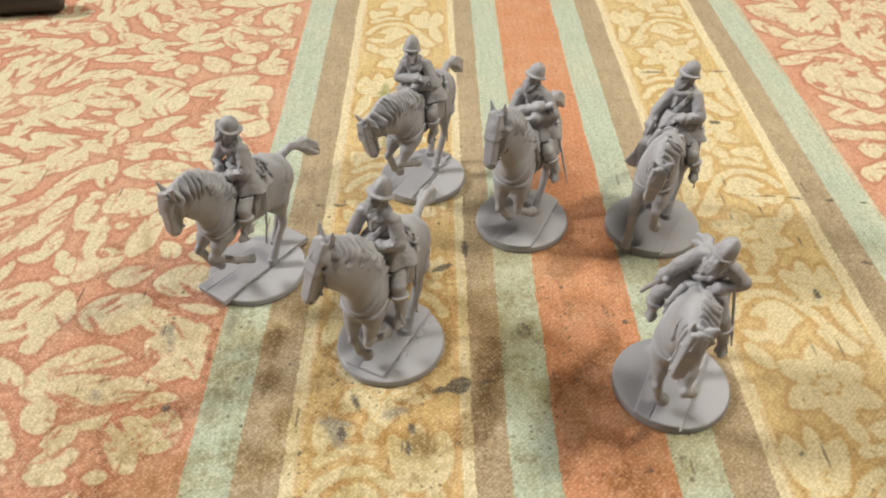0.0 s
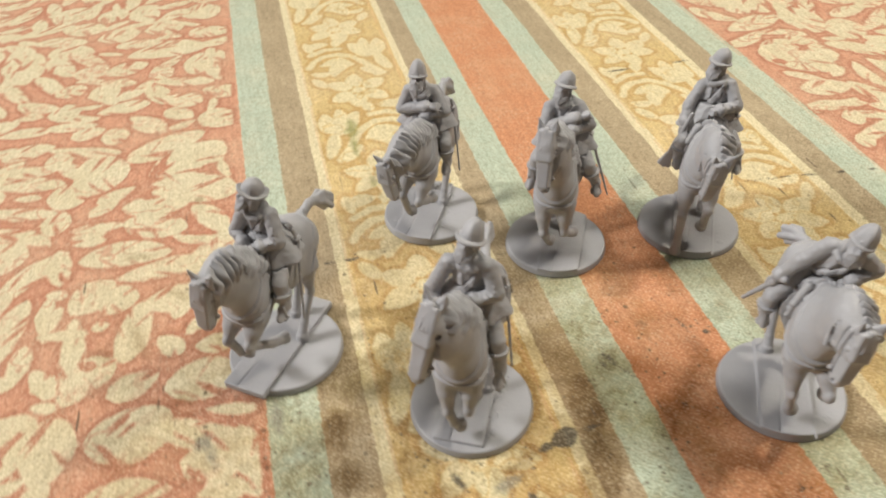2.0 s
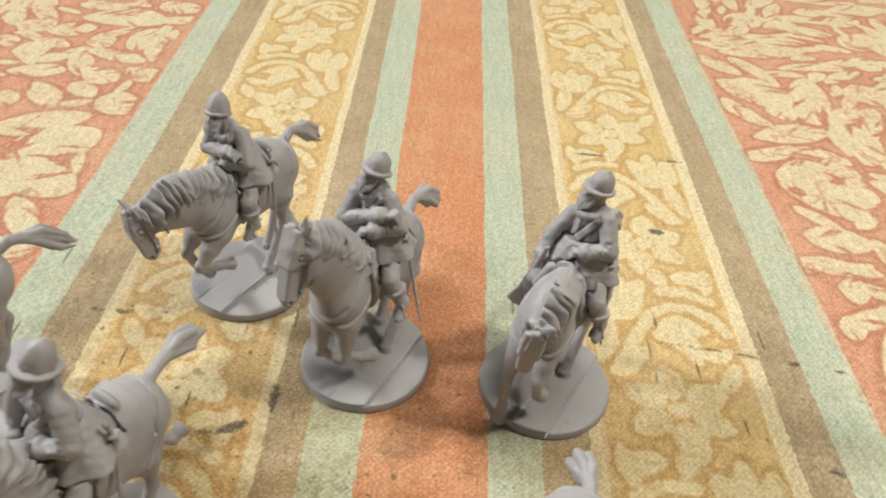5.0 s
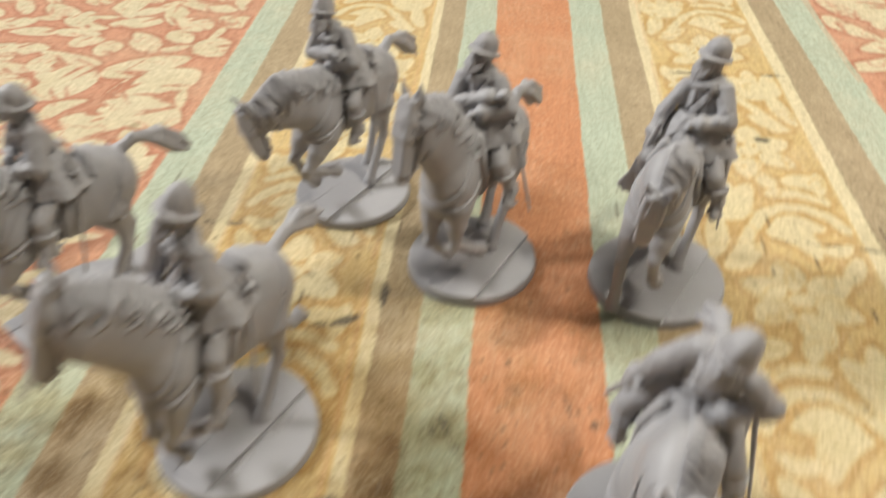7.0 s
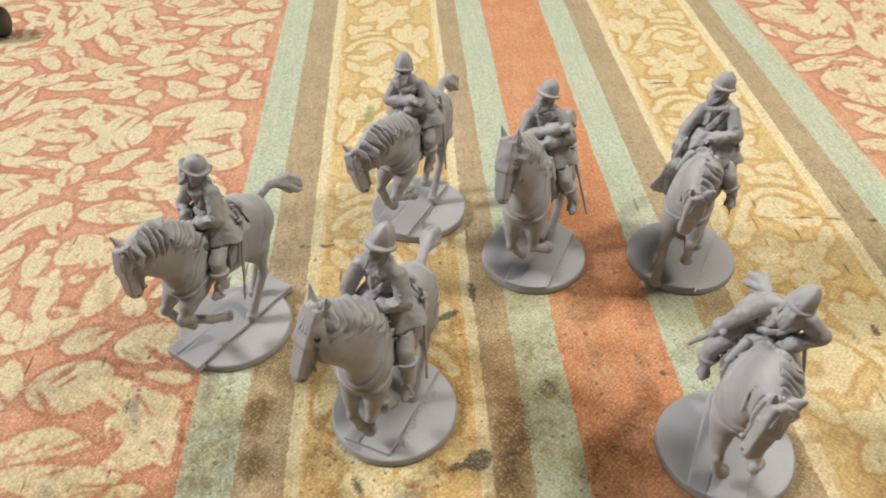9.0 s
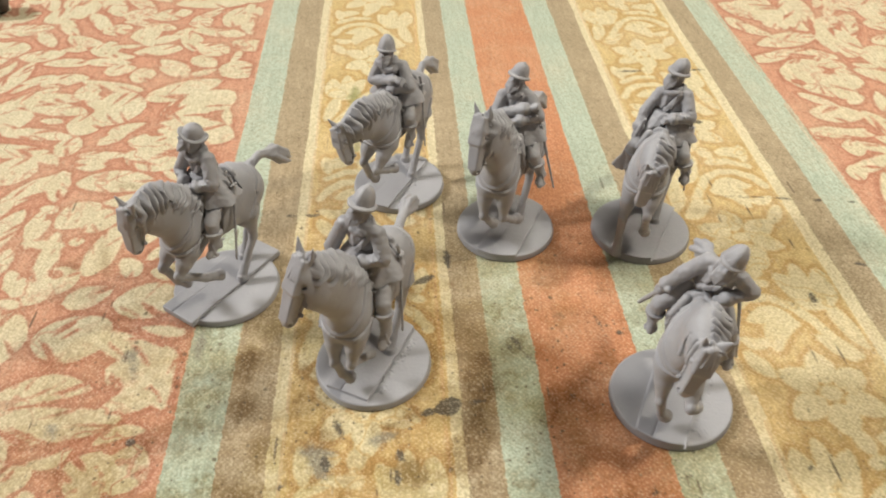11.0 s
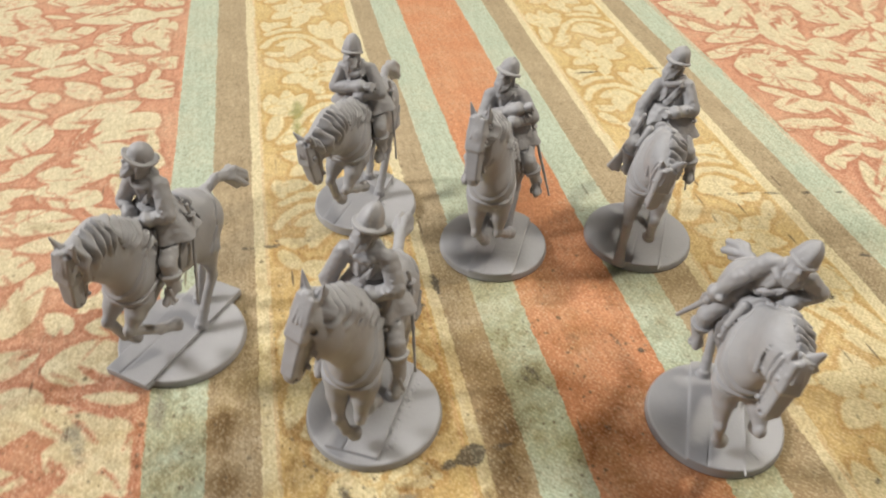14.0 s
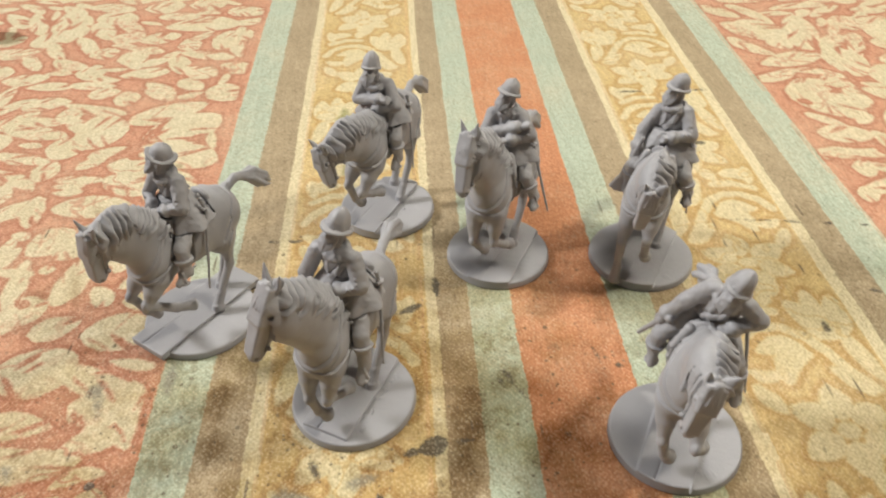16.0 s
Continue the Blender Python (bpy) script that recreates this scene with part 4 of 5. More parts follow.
LEGS = {
    # hip, knee, fetlock, hoof: forward, sideways, up
    "tuck_fore": [(8.6, 2.5, 20), (12.2, 2.2, 15.4), (6.6, 2.8, 10.6), (3.4, 3.0, 9.0)],
    "fold_fore": [(8.6, 2.5, 20), (13.0, 1.4, 14.4), (9.6, 2.4, 12.6), (7.4, 2.8, 11.8)],
    "lift_fore": [(8.8, 2.5, 20), (12.4, 2.8, 15.4), (10.4, 2.6, 9.8), (8.6, 2.5, 8.0)],
    "side_fore": [(8.8, 2.5, 20), (11.6, 4.2, 14.2), (10.2, 4.2, 13.2), (10.6, 3.6, 11.6)],
    "hang_fore": [(8.6, 2.5, 20), (11.0, 1.8, 12.6), (9.0, 1.2, 9.4), (7.4, 0.8, 7.8)],
    "bent_fore": [(8.6, 2.5, 20), (9.8, 2.8, 12.8), (6.2, 3.8, 9.6), (4.2, 4.2, 8.4)],
    "step_fore": [(8.8, 2.5, 20), (12.6, 2.6, 13.0), (13.0, 2.6, 6.6), (13.4, 2.6, 3.2)],
    "dip_fore": [(8.6, 2.5, 20), (11.2, 1.6, 12.6), (10.4, 0.9, 8.2), (9.2, 0.2, 6.2)],
    "high_fore": [(8.6, 2.5, 20), (13.0, 3.8, 15.6), (10.8, 4.4, 13.0), (9.4, 4.6, 11.8)],
    "curl_fore": [(8.6, 2.5, 20), (10.8, 2.2, 13.6), (6.6, 2.0, 10.6), (4.2, 1.8, 9.2)],
    "stand_hind": [(-9.8, 2.7, 20), (-12.8, 2.7, 12.2), (-10.0, 2.6, 5.4), (-8.8, 2.6, 3.1)],
    "under_hind": [(-9.0, 2.7, 20), (-9.0, 2.7, 12.2), (-4.8, 2.6, 5.6), (-3.2, 2.6, 3.1)],
    "kick_hind": [(-9.8, 2.7, 20), (-14.0, 2.9, 12.6), (-17.4, 3.0, 8.2), (-19.2, 3.0, 8.6)],
}


def horse(c, poll, nose, crest, fore, hind, tail, mane=1, rng=None):
    v = Vector
    # trunk
    c.egg((5.0, 0, 23.9), (6.0, 4.5, 6.8), 0.5)
    c.egg((-2.4, 0, 23.8), (7.4, 4.9, 6.3), 2.0)
    c.egg((-9.8, 0, 24.6), (6.2, 4.6, 6.0), 2.0)
    c.egg((8.6, 0, 22.6), (3.2, 3.8, 5.0), 1.5)
    for s in (1, -1):
        c.egg((-10.8, 2.2 * s, 24.5), (4.2, 2.7, 5.0), 1.0)
        c.egg((7.2, 2.4 * s, 22.6), (3.2, 2.5, 5.2), 1.0)
    # the hollow of the flank and of the shoulder
    for s in (1, -1):
        c.egg((-6.6, 5.4 * s, 19.4), (2.0, 1.0, 1.8), 1.0, cut=True)
        c.egg((3.4, 5.2 * s, 24.5), (0.8, 0.9, 3.2), 1.0, cut=True)
    # legs
    for names, near in ((fore, True), (hind, False)):
        for side, name in zip((1, -1), names):
            p = [v((x, y * side, z)) for x, y, z in LEGS[name]]
            if near:
                c.rod(p[0], p[0].lerp(p[1], 0.45), 2.4, 1.85, 1.2)
                c.rod(p[0].lerp(p[1], 0.45), p[1], 1.85, 0.95, 0.4)
                c.rod(p[0].lerp(p[1], 0.1) + v((0.9, 0.9 * side, 0)), p[0].lerp(p[1], 0.8) + v((0.5, 0.6 * side, 0)), 0.9, 0.4, 0.3)
            else:
                c.egg(p[0] + v((0.6, 0, 0.4)), (3.8, 2.4, 4.4), 1.0)
                c.rod(p[0], p[0].lerp(p[1], 0.55), 2.5, 1.5, 1.0)
                c.rod(p[0].lerp(p[1], 0.55), p[1], 1.5, 0.95, 0.5)
            c.egg(p[1] + v((0.2, 0, 0)), (1.15, 1.05, 1.35), 0.35)
            c.rod(p[1], p[2], 1.02, 0.88, 0.3)
            c.rod(p[1].lerp(p[2], 0.1) + v((-0.5, 0, 0)), p[2] + v((-0.5, 0, 0)), 0.45, 0.4, 0.2)
            c.egg(p[2], (0.98, 0.95, 1.0), 0.35)
            c.rod(p[2], p[3], 0.9, 1.15, 0.3)
            way = (p[3] - p[2]).normalized()
            flat = v((0, 0, -1)) if name.split("_")[0] in ("stand", "under", "step") else way
            c.disc(p[3] + flat * 0.1, 1.35, 0.85, 0.25, 0.15, flat.to_track_quat("Z", "Y").to_matrix().to_4x4(), -0.2)
            for i in range(5):
                q = p[2] + v((rng.uniform(-1, 0.2), rng.uniform(-0.7, 0.7), 0))
                c.rod(q, q.lerp(p[3], 0.9) + v((-0.5, 0, 0)), 0.38, 0.15, 0.06)
    # neck: deep, and narrow across
    poll, nose, crest = v(poll), v(nose), v(crest)
    withers = v((1.0, 0, 31.0))
    along = (poll - withers).normalized()
    under = v((along.z, 0, -along.x))
    mid = crest + under * 4.9
    c.chain([v((5.6, 0, 26.6)), mid, poll + under * 2.2 - along * 1.4], (5.7, 4.9, 3.1), 1.4, 0.62)
    c.chain([withers - v((0, 0, 0.8)), crest + under * 0.9, poll + under * 0.7 - along * 0.6], (1.5, 1.2, 1.0), 1.2)
    # head: a long wedge with flat planes
    way = (nose - poll).normalized()
    long = (nose - poll).length
    side = way.cross(crest - poll)
    side = (side - way * side.dot(way)).normalized()
    if side.y < 0:
        side = -side
    up = side.cross(way).normalized()
    if up.x < 0:
        up = -up
    at = lambda t, u=0.0, s=0.0: poll + way * (long * t) + up * u + side * s
    c.wedge(at(-0.06, -0.2), at(0.5, -0.1), side, up, (1.75, 2.2), (1.85, 2.6), 0.5, 0.35)
    c.wedge(at(0.36, 0.15), at(0.98, 0.05), side, up, (1.6, 2.0), (1.25, 1.4), 0.4, 0.35)
    c.egg(at(0.33, -1.3), (2.4, 1.95, 2.4), 0.4, Matrix((up, side, way)).transposed().to_4x4())
    c.egg(at(0.97, 0.0), (1.4, 1.4, 1.4), 0.3)
    c.rod(at(0.75, -1.3), at(0.98, -1.1), 0.8, 0.7, 0.3)
    c.rod(at(0.8, -0.9, 1.8), at(1.06, -0.7, 0), 0.16, 0.16, 0.1, True)
    c.rod(at(0.8, -0.9, -1.8), at(1.06, -0.7, 0), 0.16, 0.16, 0.1, True)
    for s in (1, -1):
        c.rod(at(0.2, 1.5, 1.45 * s), at(0.4, 1.3, 1.6 * s), 0.55, 0.35, 0.2)
        c.egg(at(0.32, 0.6, 1.9 * s), (0.62, 0.62, 0.62), 0.08, cut=True)
        c.egg(at(0.32, 0.55, 1.68 * s), (0.5, 0.5, 0.5), 0.05)
        c.rod(at(0.46, 0.1, 2.05 * s), at(0.8, 0.15, 1.7 * s), 0.5, 0.3, 0.3, True)
        c.egg(at(0.99, 0.4, 1.1 * s), (0.38, 0.38, 0.38), 0.12, cut=True)
        # throat latch: a groove behind the cheek and a plaited strap along it
        for q in range(8):
            t = 0.04 + 0.075 * q
            c.egg(at(t, -3.0 - 0.3 * math.sin(math.pi * q / 7), 2.0 * s), (0.6, 0.6, 0.6), 0.08, cut=True)
        for q in range(10):
            t = 0.02 + 0.06 * q
            c.egg(at(t, -3.8 - 0.3 * math.sin(math.pi * q / 9), 2.05 * s), (0.32, 0.4, 0.32), 0.04)
        # ears, short and cupped
        ear, tip = at(-0.02, 0.3, 1.2 * s), at(-0.27, 1.2, 2.1 * s)
        c.rod(ear, tip, 0.9, 0.12, 0.08)
        c.rod(ear.lerp(tip, 0.25) + up * 0.75, ear.lerp(tip, 0.85) + up * 0.35, 0.5, 0.12, 0.06, True)
    # bridle that hugs the head
    lo, hi = [min(a, b) - 4 for a, b in zip(poll, nose)], [max(a, b) + 4 for a, b in zip(poll, nose)]

    def straps(x, y, z):
        p = [x - poll.x, y - poll.y, z - poll.z]
        t, u, s = (d.x * p[0] + d.y * p[1] + d.z * p[2] for d in (way, up, side))
        t = t / long
        near = (np.abs(u) < 4.2) & (np.abs(s) < 2.7)
        cheek = (np.abs(u + 0.9 + 1.0 * (t - 0.4)) < 0.36) & (t > 0.0) & (t < 0.86) & (np.abs(s) > 0.9)
        groove = ((np.abs(np.abs(u + 0.9 + 1.0 * (t - 0.4)) - 0.55) < 0.2) & (np.abs(s) > 0.9))
        return (0.16 * cheek - 0.26 * (groove & (np.abs(s) > 0.9) & ~cheek)) * (near & (t > -0.02) & (t < 0.88))

    c.relief(lo, hi, straps)
    for s in (1, -1):
        c.egg(at(0.84, -1.2, 1.5 * s), (0.45, 0.45, 0.45), 0.06)
    # mane: locks that lie on the neck, long on one side
    phase = rng.uniform(0, 6)

    def locks(x, y, z):
        total = (crest - withers).length
        out = np.zeros(np.broadcast_shapes(x.shape, y.shape, z.shape))
        for a, b, start in ((withers, crest, 0.0), (crest, poll, total)):
            d = v((b.x - a.x, 0, b.z - a.z))
            size = d.length
            d = d / size
            s = (x - a.x) * d.x + (z - a.z) * d.z
            below = (x - a.x) * d.z - (z - a.z) * d.x
            yc = a.y + (b.y - a.y) * np.clip(s / size, 0, 1)
            ok = ((y - yc) * mane > 0.1) & (s >= (-1.5 if start == 0 else 0)) & (s < size + (0 if start == 0 else 0.8))
            run = s + start - 0.45 * below
            reach = 3.9 + 0.9 * np.sin(run * 2.1 + phase)
            ridge = np.abs(np.sin(run * 2.0 + 0.8 * np.sin(run * 0.9 + phase) + 0.35 * np.sin(below * 2.2 + run))) ** 0.5
            fade = np.clip(1 - (np.maximum(below, 0) / reach) ** 4, 0, 1) * (below < reach)
            out = np.where(ok & (below > -3), (-1.15 + 2.25 * ridge) * fade * np.clip(1.25 - 0.1 * np.abs(below), 0.5, 1.1) * np.clip((below + 1.4) / 2.0, 0.45, 1.0), out)
        return out

    c.relief((-1, -9, 24), (max(poll.x, crest.x) + 2, 9, 46), locks)
    for s in (-0.7, 0.1, 0.8):
        c.rod(at(-0.06, 1.4, 0.3 * s), at(0.28, 2.35, s), 0.6, 0.15, 0.06)
    # breast straps
    c.strap((0.34, 0, 0.94), 0.34 * 1.0 + 0.94 * 24.6, 0.3, (0.6, -8, 16), (14.5, 8, 30), 0.2)
    c.strap((0.72, 0, 0.70), 0.72 * 3.0 + 0.70 * 31.0, 0.3, (2.0, -8, 20), (14.5, 8, 33), 0.2)
    # tail: a narrow dock and a tuft of locks with loose points
    points = [v(p) for p in tail]
    c.chain(points[:3], (1.1, 0.95, 1.25), 0.4)
    ahead = (points[3] - points[2]).normalized()
    flat = ahead.cross(v((0, 1, 0))).normalized()
    for i in range(11):
        a = 2 * math.pi * i / 11
        off = v((0, math.cos(a), 0)) + flat * math.sin(a)
        r = 1.0 if i % 2 else 0.55
        end = points[3].lerp(points[2], rng.uniform(-0.08, 0.28)) + off * rng.uniform(0.1, 0.6)
        c.chain([points[1].lerp(points[2], 0.3) + off * 0.45, points[2] + off * 1.25 * r, points[2].lerp(end, 0.55) + off * 1.35 * r, end], (0.4, 0.78, 0.7, 0.12), 0.06)
    # saddle cloth, girth, saddle and holsters
    c.sheet((-9.6, -9, 19.6), (0.6, 9, 34), 0.75, 0.12)
    c.sheet((1.6, -9, 18.4), (2.3, 9, 28.4), 0.45, -0.1)
    c.strap((0.8, 0, 0.6), 0.8 * -11.6 + 0.6 * 26.0, 0.4, (-17, -9, 17), (-7, 9, 32), 0.2)
    c.egg((-3.4, 0, 30.0), (4.6, 3.4, 1.5), 0.8)
    c.egg((0.9, 0, 31.2), (0.7, 2.0, 1.8), 0.3)
    c.egg((-8.0, 0, 30.8), (0.8, 2.6, 1.6), 0.3)
    for s in (1, -1):
        c.rod((1.4, 2.6 * s, 30.8), (3.0, 4.4 * s, 27.4), 0.95, 0.6, 0.12)


RIDER = dict(
    seat=(-5.0, 0, 31.4), chest=(-5.4, 0, 36.2), neck=(-5.2, 0, 39.8), head=(-4.8, 0, 42.2), face=(1, 0, -0.1),
    sh_l=(-5.4, 2.7, 38.6), el_l=(-4.4, 4.9, 34.6), ha_l=(-1.7, 1.4, 33.4),
    sh_r=(-5.4, -2.7, 38.6), el_r=(-4.8, -4.9, 34.6), ha_r=(-1.6, -1.4, 33.2),
    hip_l=(-4.6, 2.6, 31.0), kn_l=(0.8, 5.7, 26.4), an_l=(-0.2, 6.6, 19.6), toe_l=(2.6, 7.0, 17.9),
    hip_r=(-4.6, -2.6, 31.0), kn_r=(0.8, -5.7, 26.4), an_r=(-0.2, -6.6, 19.6), toe_r=(2.6, -7.0, 17.9),
    tilt=(0, 0, 1), helmet="pot", skirt=True, scabbard=True, blade=(-2.4, 8.0, 15.0), pistol=False, carbine=False, beard=True)


def joints(pose_of):
    """The rider's joints, with those of the pose in place of the usual ones."""
    return {k: Vector(p) if isinstance(p, tuple) else p for k, p in (RIDER | pose_of).items()}


def rider(c, pose_of, rng):
    j = joints(pose_of)
    v = Vector
    trunk = (j["neck"] - j["seat"]).normalized()
    across = (j["sh_l"] - j["sh_r"]).normalized()
    front = across.cross(trunk).normalized()
    if front.x < 0:
        front = -front
    frame_of = Matrix((front, across, trunk)).transposed().to_4x4()
    waist = j["seat"].lerp(j["chest"], 0.42)
    # trunk in a buff coat, drawn in at the waist
    c.egg(j["chest"] + trunk * 0.2, (2.35, 3.3, 3.6), 0.3, frame_of)
    c.egg(j["chest"] - trunk * 2.0 + front * 0.5, (2.4, 3.1, 3.0), 0.8, frame_of)
    c.egg(j["seat"], (2.4, 2.8, 2.2), 0.6, frame_of)
    c.rod(j["sh_l"] - across * 0.4, j["sh_r"] + across * 0.4, 1.1, 1.1, 0.7)
    c.rod(j["chest"], j["neck"], 1.6, 1.0, 0.6)
    # collar
    c.disc(j["neck"] - trunk * 0.5, 1.75, 0.45, 0.2, 0.1, frame_of, 0.3)
    for s in ("sh_l", "sh_r"):
        c.rod(j["neck"] - trunk * 0.7, j[s].lerp(j["neck"], 0.25), 1.1, 1.2, 0.5)
    for q in range(10):
        a, b = (2 * math.pi * (q + d) / 10 for d in (0, 1))
        p, r = (j["neck"] + front * (1.75 * math.cos(d) + 0.3) + across * 1.95 * math.sin(d) - trunk * (0.5 + 0.6 * math.cos(d)) for d in (a, b))
        c.rod(p, r, 0.7 + 0.14 * (q % 2), 0.7 + 0.14 * ((q + 1) % 2), 0.06)
    # lapels from the collar to the belt, standing a little off the chest
    for w in (1, -1):
        c.chain([j["neck"] + front * 1.7 + across * 0.9 * w - trunk * 0.8, j["chest"] + front * 2.25 + across * 1.0 * w, waist + front * 2.5 + across * 0.6 * w], (0.42, 0.5, 0.34), 0.04)
    # coat front, buttons, belts
    c.chain([j["neck"] + front * 1.3, j["chest"] + front * 2.4, waist + front * 2.5], (0.22, 0.22, 0.22), 0.04)
    for i in range(6):
        c.egg(waist.lerp(j["neck"], 0.05 + 0.15 * i) + front * (2.7 - 0.16 * i) + across * 0.55, (0.24, 0.24, 0.24), 0.05)
    lo, hi = [p - 6 for p in j["chest"]], [p + 6 for p in j["chest"]]

    def belts(x, y, z):
        p = [x - j["chest"].x, y - j["chest"].y, z - j["chest"].z]
        f, a, t = (d.x * p[0] + d.y * p[1] + d.z * p[2] for d in (front, across, trunk))
        slung = (np.abs(0.62 * t - 0.78 * a + 0.2) < 0.5) & (f > -0.5) & (t < 2.9)
        waistband = np.abs(t + 2.9) < 0.45
        fold = 0.34 * (np.abs(np.sin(1.5 * a + 0.5 * t + 0.9 * np.sin(0.8 * t) + 0.6)) ** 0.6 - 0.6) * np.clip((-0.8 - t) / 1.6, 0, 1)
        groove = ((np.abs(np.abs(0.62 * t - 0.78 * a + 0.2) - 0.72) < 0.2) & (f > -0.5) & (t < 2.9)) | (np.abs(np.abs(t + 2.9) - 0.68) < 0.2)
        return 0.26 * (slung | waistband) - 0.25 * (groove & ~slung & ~waistband) + fold * (f > -1)

    c.relief(lo, hi, belts)
    # pouches on the belt
    for q, w in ((across * 2.9 - front * 1.2, 0.9), (-across * 2.8 + front * 0.9, 0.75), (-across * 1.2 - front * 2.4, 1.0)):
        c.block(waist + q - trunk * 0.9, (w, w, 1.1), frame_of, 0.25, 0.06)
        c.block(waist + q - trunk * 0.4, (w + 0.14, w + 0.14, 0.5), frame_of, 0.15, 0.03)
    for s, sign in (("l", 1), ("r", -1)):
        sh, el, ha = j["sh_" + s], j["el_" + s], j["ha_" + s]
        c.rod(sh - trunk * 0.3, el, 1.5, 1.5, 0.35, fold=(0.09, 3.0, 1.5 * sign))
        c.rod(el, el.lerp(ha, 0.72), 1.5, 1.15, 0.12, fold=(0.1, 2.4, -1.5 * sign))
        c.egg(sh + trunk * 0.1, (1.3, 1.2, 1.1), 0.2)
        # folds gathered at the elbow
        bend = (sh - el).normalized().cross((ha - el).normalized())
        inner = ((sh - el).normalized() + (ha - el).normalized()).normalized()
        for q, to in ((0.3, sh), (0.12, sh), (0.14, ha), (0.32, ha)):
            p = el.lerp(to, q)
            for w in (1, -1):
                c.chain([p + inner * 1.15 + bend * 0.3 * w, p + bend * 1.35 * w + inner * 0.3, p + bend * 1.1 * w - inner * 0.8], (0.34, 0.3, 0.12), 0.05)
        # cuff and hand with closed fingers
        grip = (ha - el).normalized()
        c.rod(el.lerp(ha, 0.56), el.lerp(ha, 0.74), 1.25, 1.6, 0.05)
        wide = grip.cross(trunk).normalized()
        c.block(ha, (0.95, 0.95, 0.6), Matrix((grip, wide, grip.cross(wide))).transposed().to_4x4(), 0.35, 0.12)
        for i in range(4):
            p = ha + grip * 0.6 + wide * (0.48 * (i - 1.5))
            c.rod(p, p + grip * 0.55 + v((0, 0, -0.7)), 0.3, 0.26, 0.03)
        # breeches, boot with a wide top, spur and stirrup
        hip, kn, an, toe = (j[p + "_" + s] for p in ("hip", "kn", "an", "toe"))
        c.rod(hip, kn, 1.8, 1.6, 0.2, fold=(0.09, 3.6, 1.2 * sign))
        shin = (an - kn).normalized()
        c.rod(kn, an, 1.6, 1.2, 0.1, fold=(0.1, 2.8, 1.2 * sign))
        c.disc(kn + shin * 2.6, 1.85, 0.6, 0.12, 0.04, (-shin).to_track_quat("Z", "Y").to_matrix().to_4x4(), -0.35)
        for t in (0.62, 0.78):
            c.disc(kn.lerp(an, t), 1.5 - 0.3 * t, 0.22, 0.15, 0.1, (shin + v((0.4, 0, 0.2))).to_track_quat("Z", "Y").to_matrix().to_4x4())
        c.rod(an, toe, 1.1, 0.75, 0.3)
        c.rod(an - v((0.7, 0, 0.9)), an - v((0.7, 0, 0.2)), 0.8, 0.9, 0.2)
        c.rod(an - v((1.2, 0, 0.2)), an - v((2.4, 0, 0.0)), 0.28, 0.22, 0.12)
        mid = an.lerp(toe, 0.55)
        c.block(mid - v((0, 0, 0.95)), (0.8, 1.25, 0.25), None, 0.15, 0.06)
        for q in (1, -1):
            c.rod(mid + v((0, 1.15 * q, -0.8)), mid + v((0, 0.5 * q, 1.7)), 0.26, 0.24, 0.06)
    # skirts of the coat, flared over the thighs
    if j["skirt"]:
        cloth = Clay((-31, -17, 26), (31, 17, 38), STEP)
        x0 = j["seat"].x + 0.9
        cloth.bell((x0, 0, 31.4), 2.5, 5.7, 3.1, 1.34, 0.06)
        cloth.bell((x0, 0, 30.5), 2.0, 5.3, 3.1, 1.34, 0.06, True)
        # slit in front
        cloth.rod((x0 + 5.8, 0, 28.6), (x0 + 2.4, 0, 34.0), 1.5, 0.15, 0.1, True)
        at = (slice(0, c.n[0]), slice(0, c.n[1]), slice(int(round(26 / STEP)), int(round(26 / STEP)) + cloth.n[2]))
        cloth.f = np.where(np.abs(cloth.f - 6.0) < 1e-4, 6.0, cloth.f)
        c.moat(at, cloth.f, 0.36, 0.9)
        c.blend(at, cloth.f, 0.03)
    # sword at the left side, hanging beside the leg
    if j["scabbard"]:
        tip = j["blade"]
        c.rod((-4.6, 5.9, 31.0), tip, 0.42, 0.22, 0.06)
        c.rod((-4.6, 5.9, 31.0), (-4.2, 5.6, 33.6), 0.36, 0.3, 0.06)
        c.egg((-4.5, 5.9, 31.6), (1.0, 0.8, 0.3), 0.1)
        c.egg((-4.2, 5.6, 33.8), (0.45, 0.45, 0.45), 0.06)
    if j["carbine"]:
        a, b = v((0.2, -4.4, 33.4)), v((0.2, -8.8, 18.4))
        turn = (b - a).to_track_quat("Z", "Y").to_matrix().to_4x4()
        c.rod(a, b, 0.45, 0.6, 0.08)
        c.block(a.lerp(b, 0.62), (0.55, 0.75, 2.2), turn, 0.25, 0.15)
        c.wedge(a.lerp(b, 0.72), b, turn.to_3x3() @ v((1, 0, 0)), turn.to_3x3() @ v((0, 1, 0)), (0.5, 0.7), (0.6, 1.7), 0.3, 0.1)
        c.egg(a.lerp(b, 0.52) + v((0.7, 0, 0.3)), (0.5, 0.6, 0.7), 0.1)
    if j["pistol"]:
        a, b = j["ha_r"] + v((0.9, 0.8, 1.4)), v((-5.2, -11.2, 19.8))
        c.rod(a, b, 0.62, 0.4, 0.08)
        c.egg(a.lerp(b, 0.2), (0.8, 0.9, 0.9), 0.1)
        c.rod(a, a + v((0.8, 0.6, 0.2)), 0.6, 0.75, 0.1)
    c.crumple(0.06, 2.0, 7)


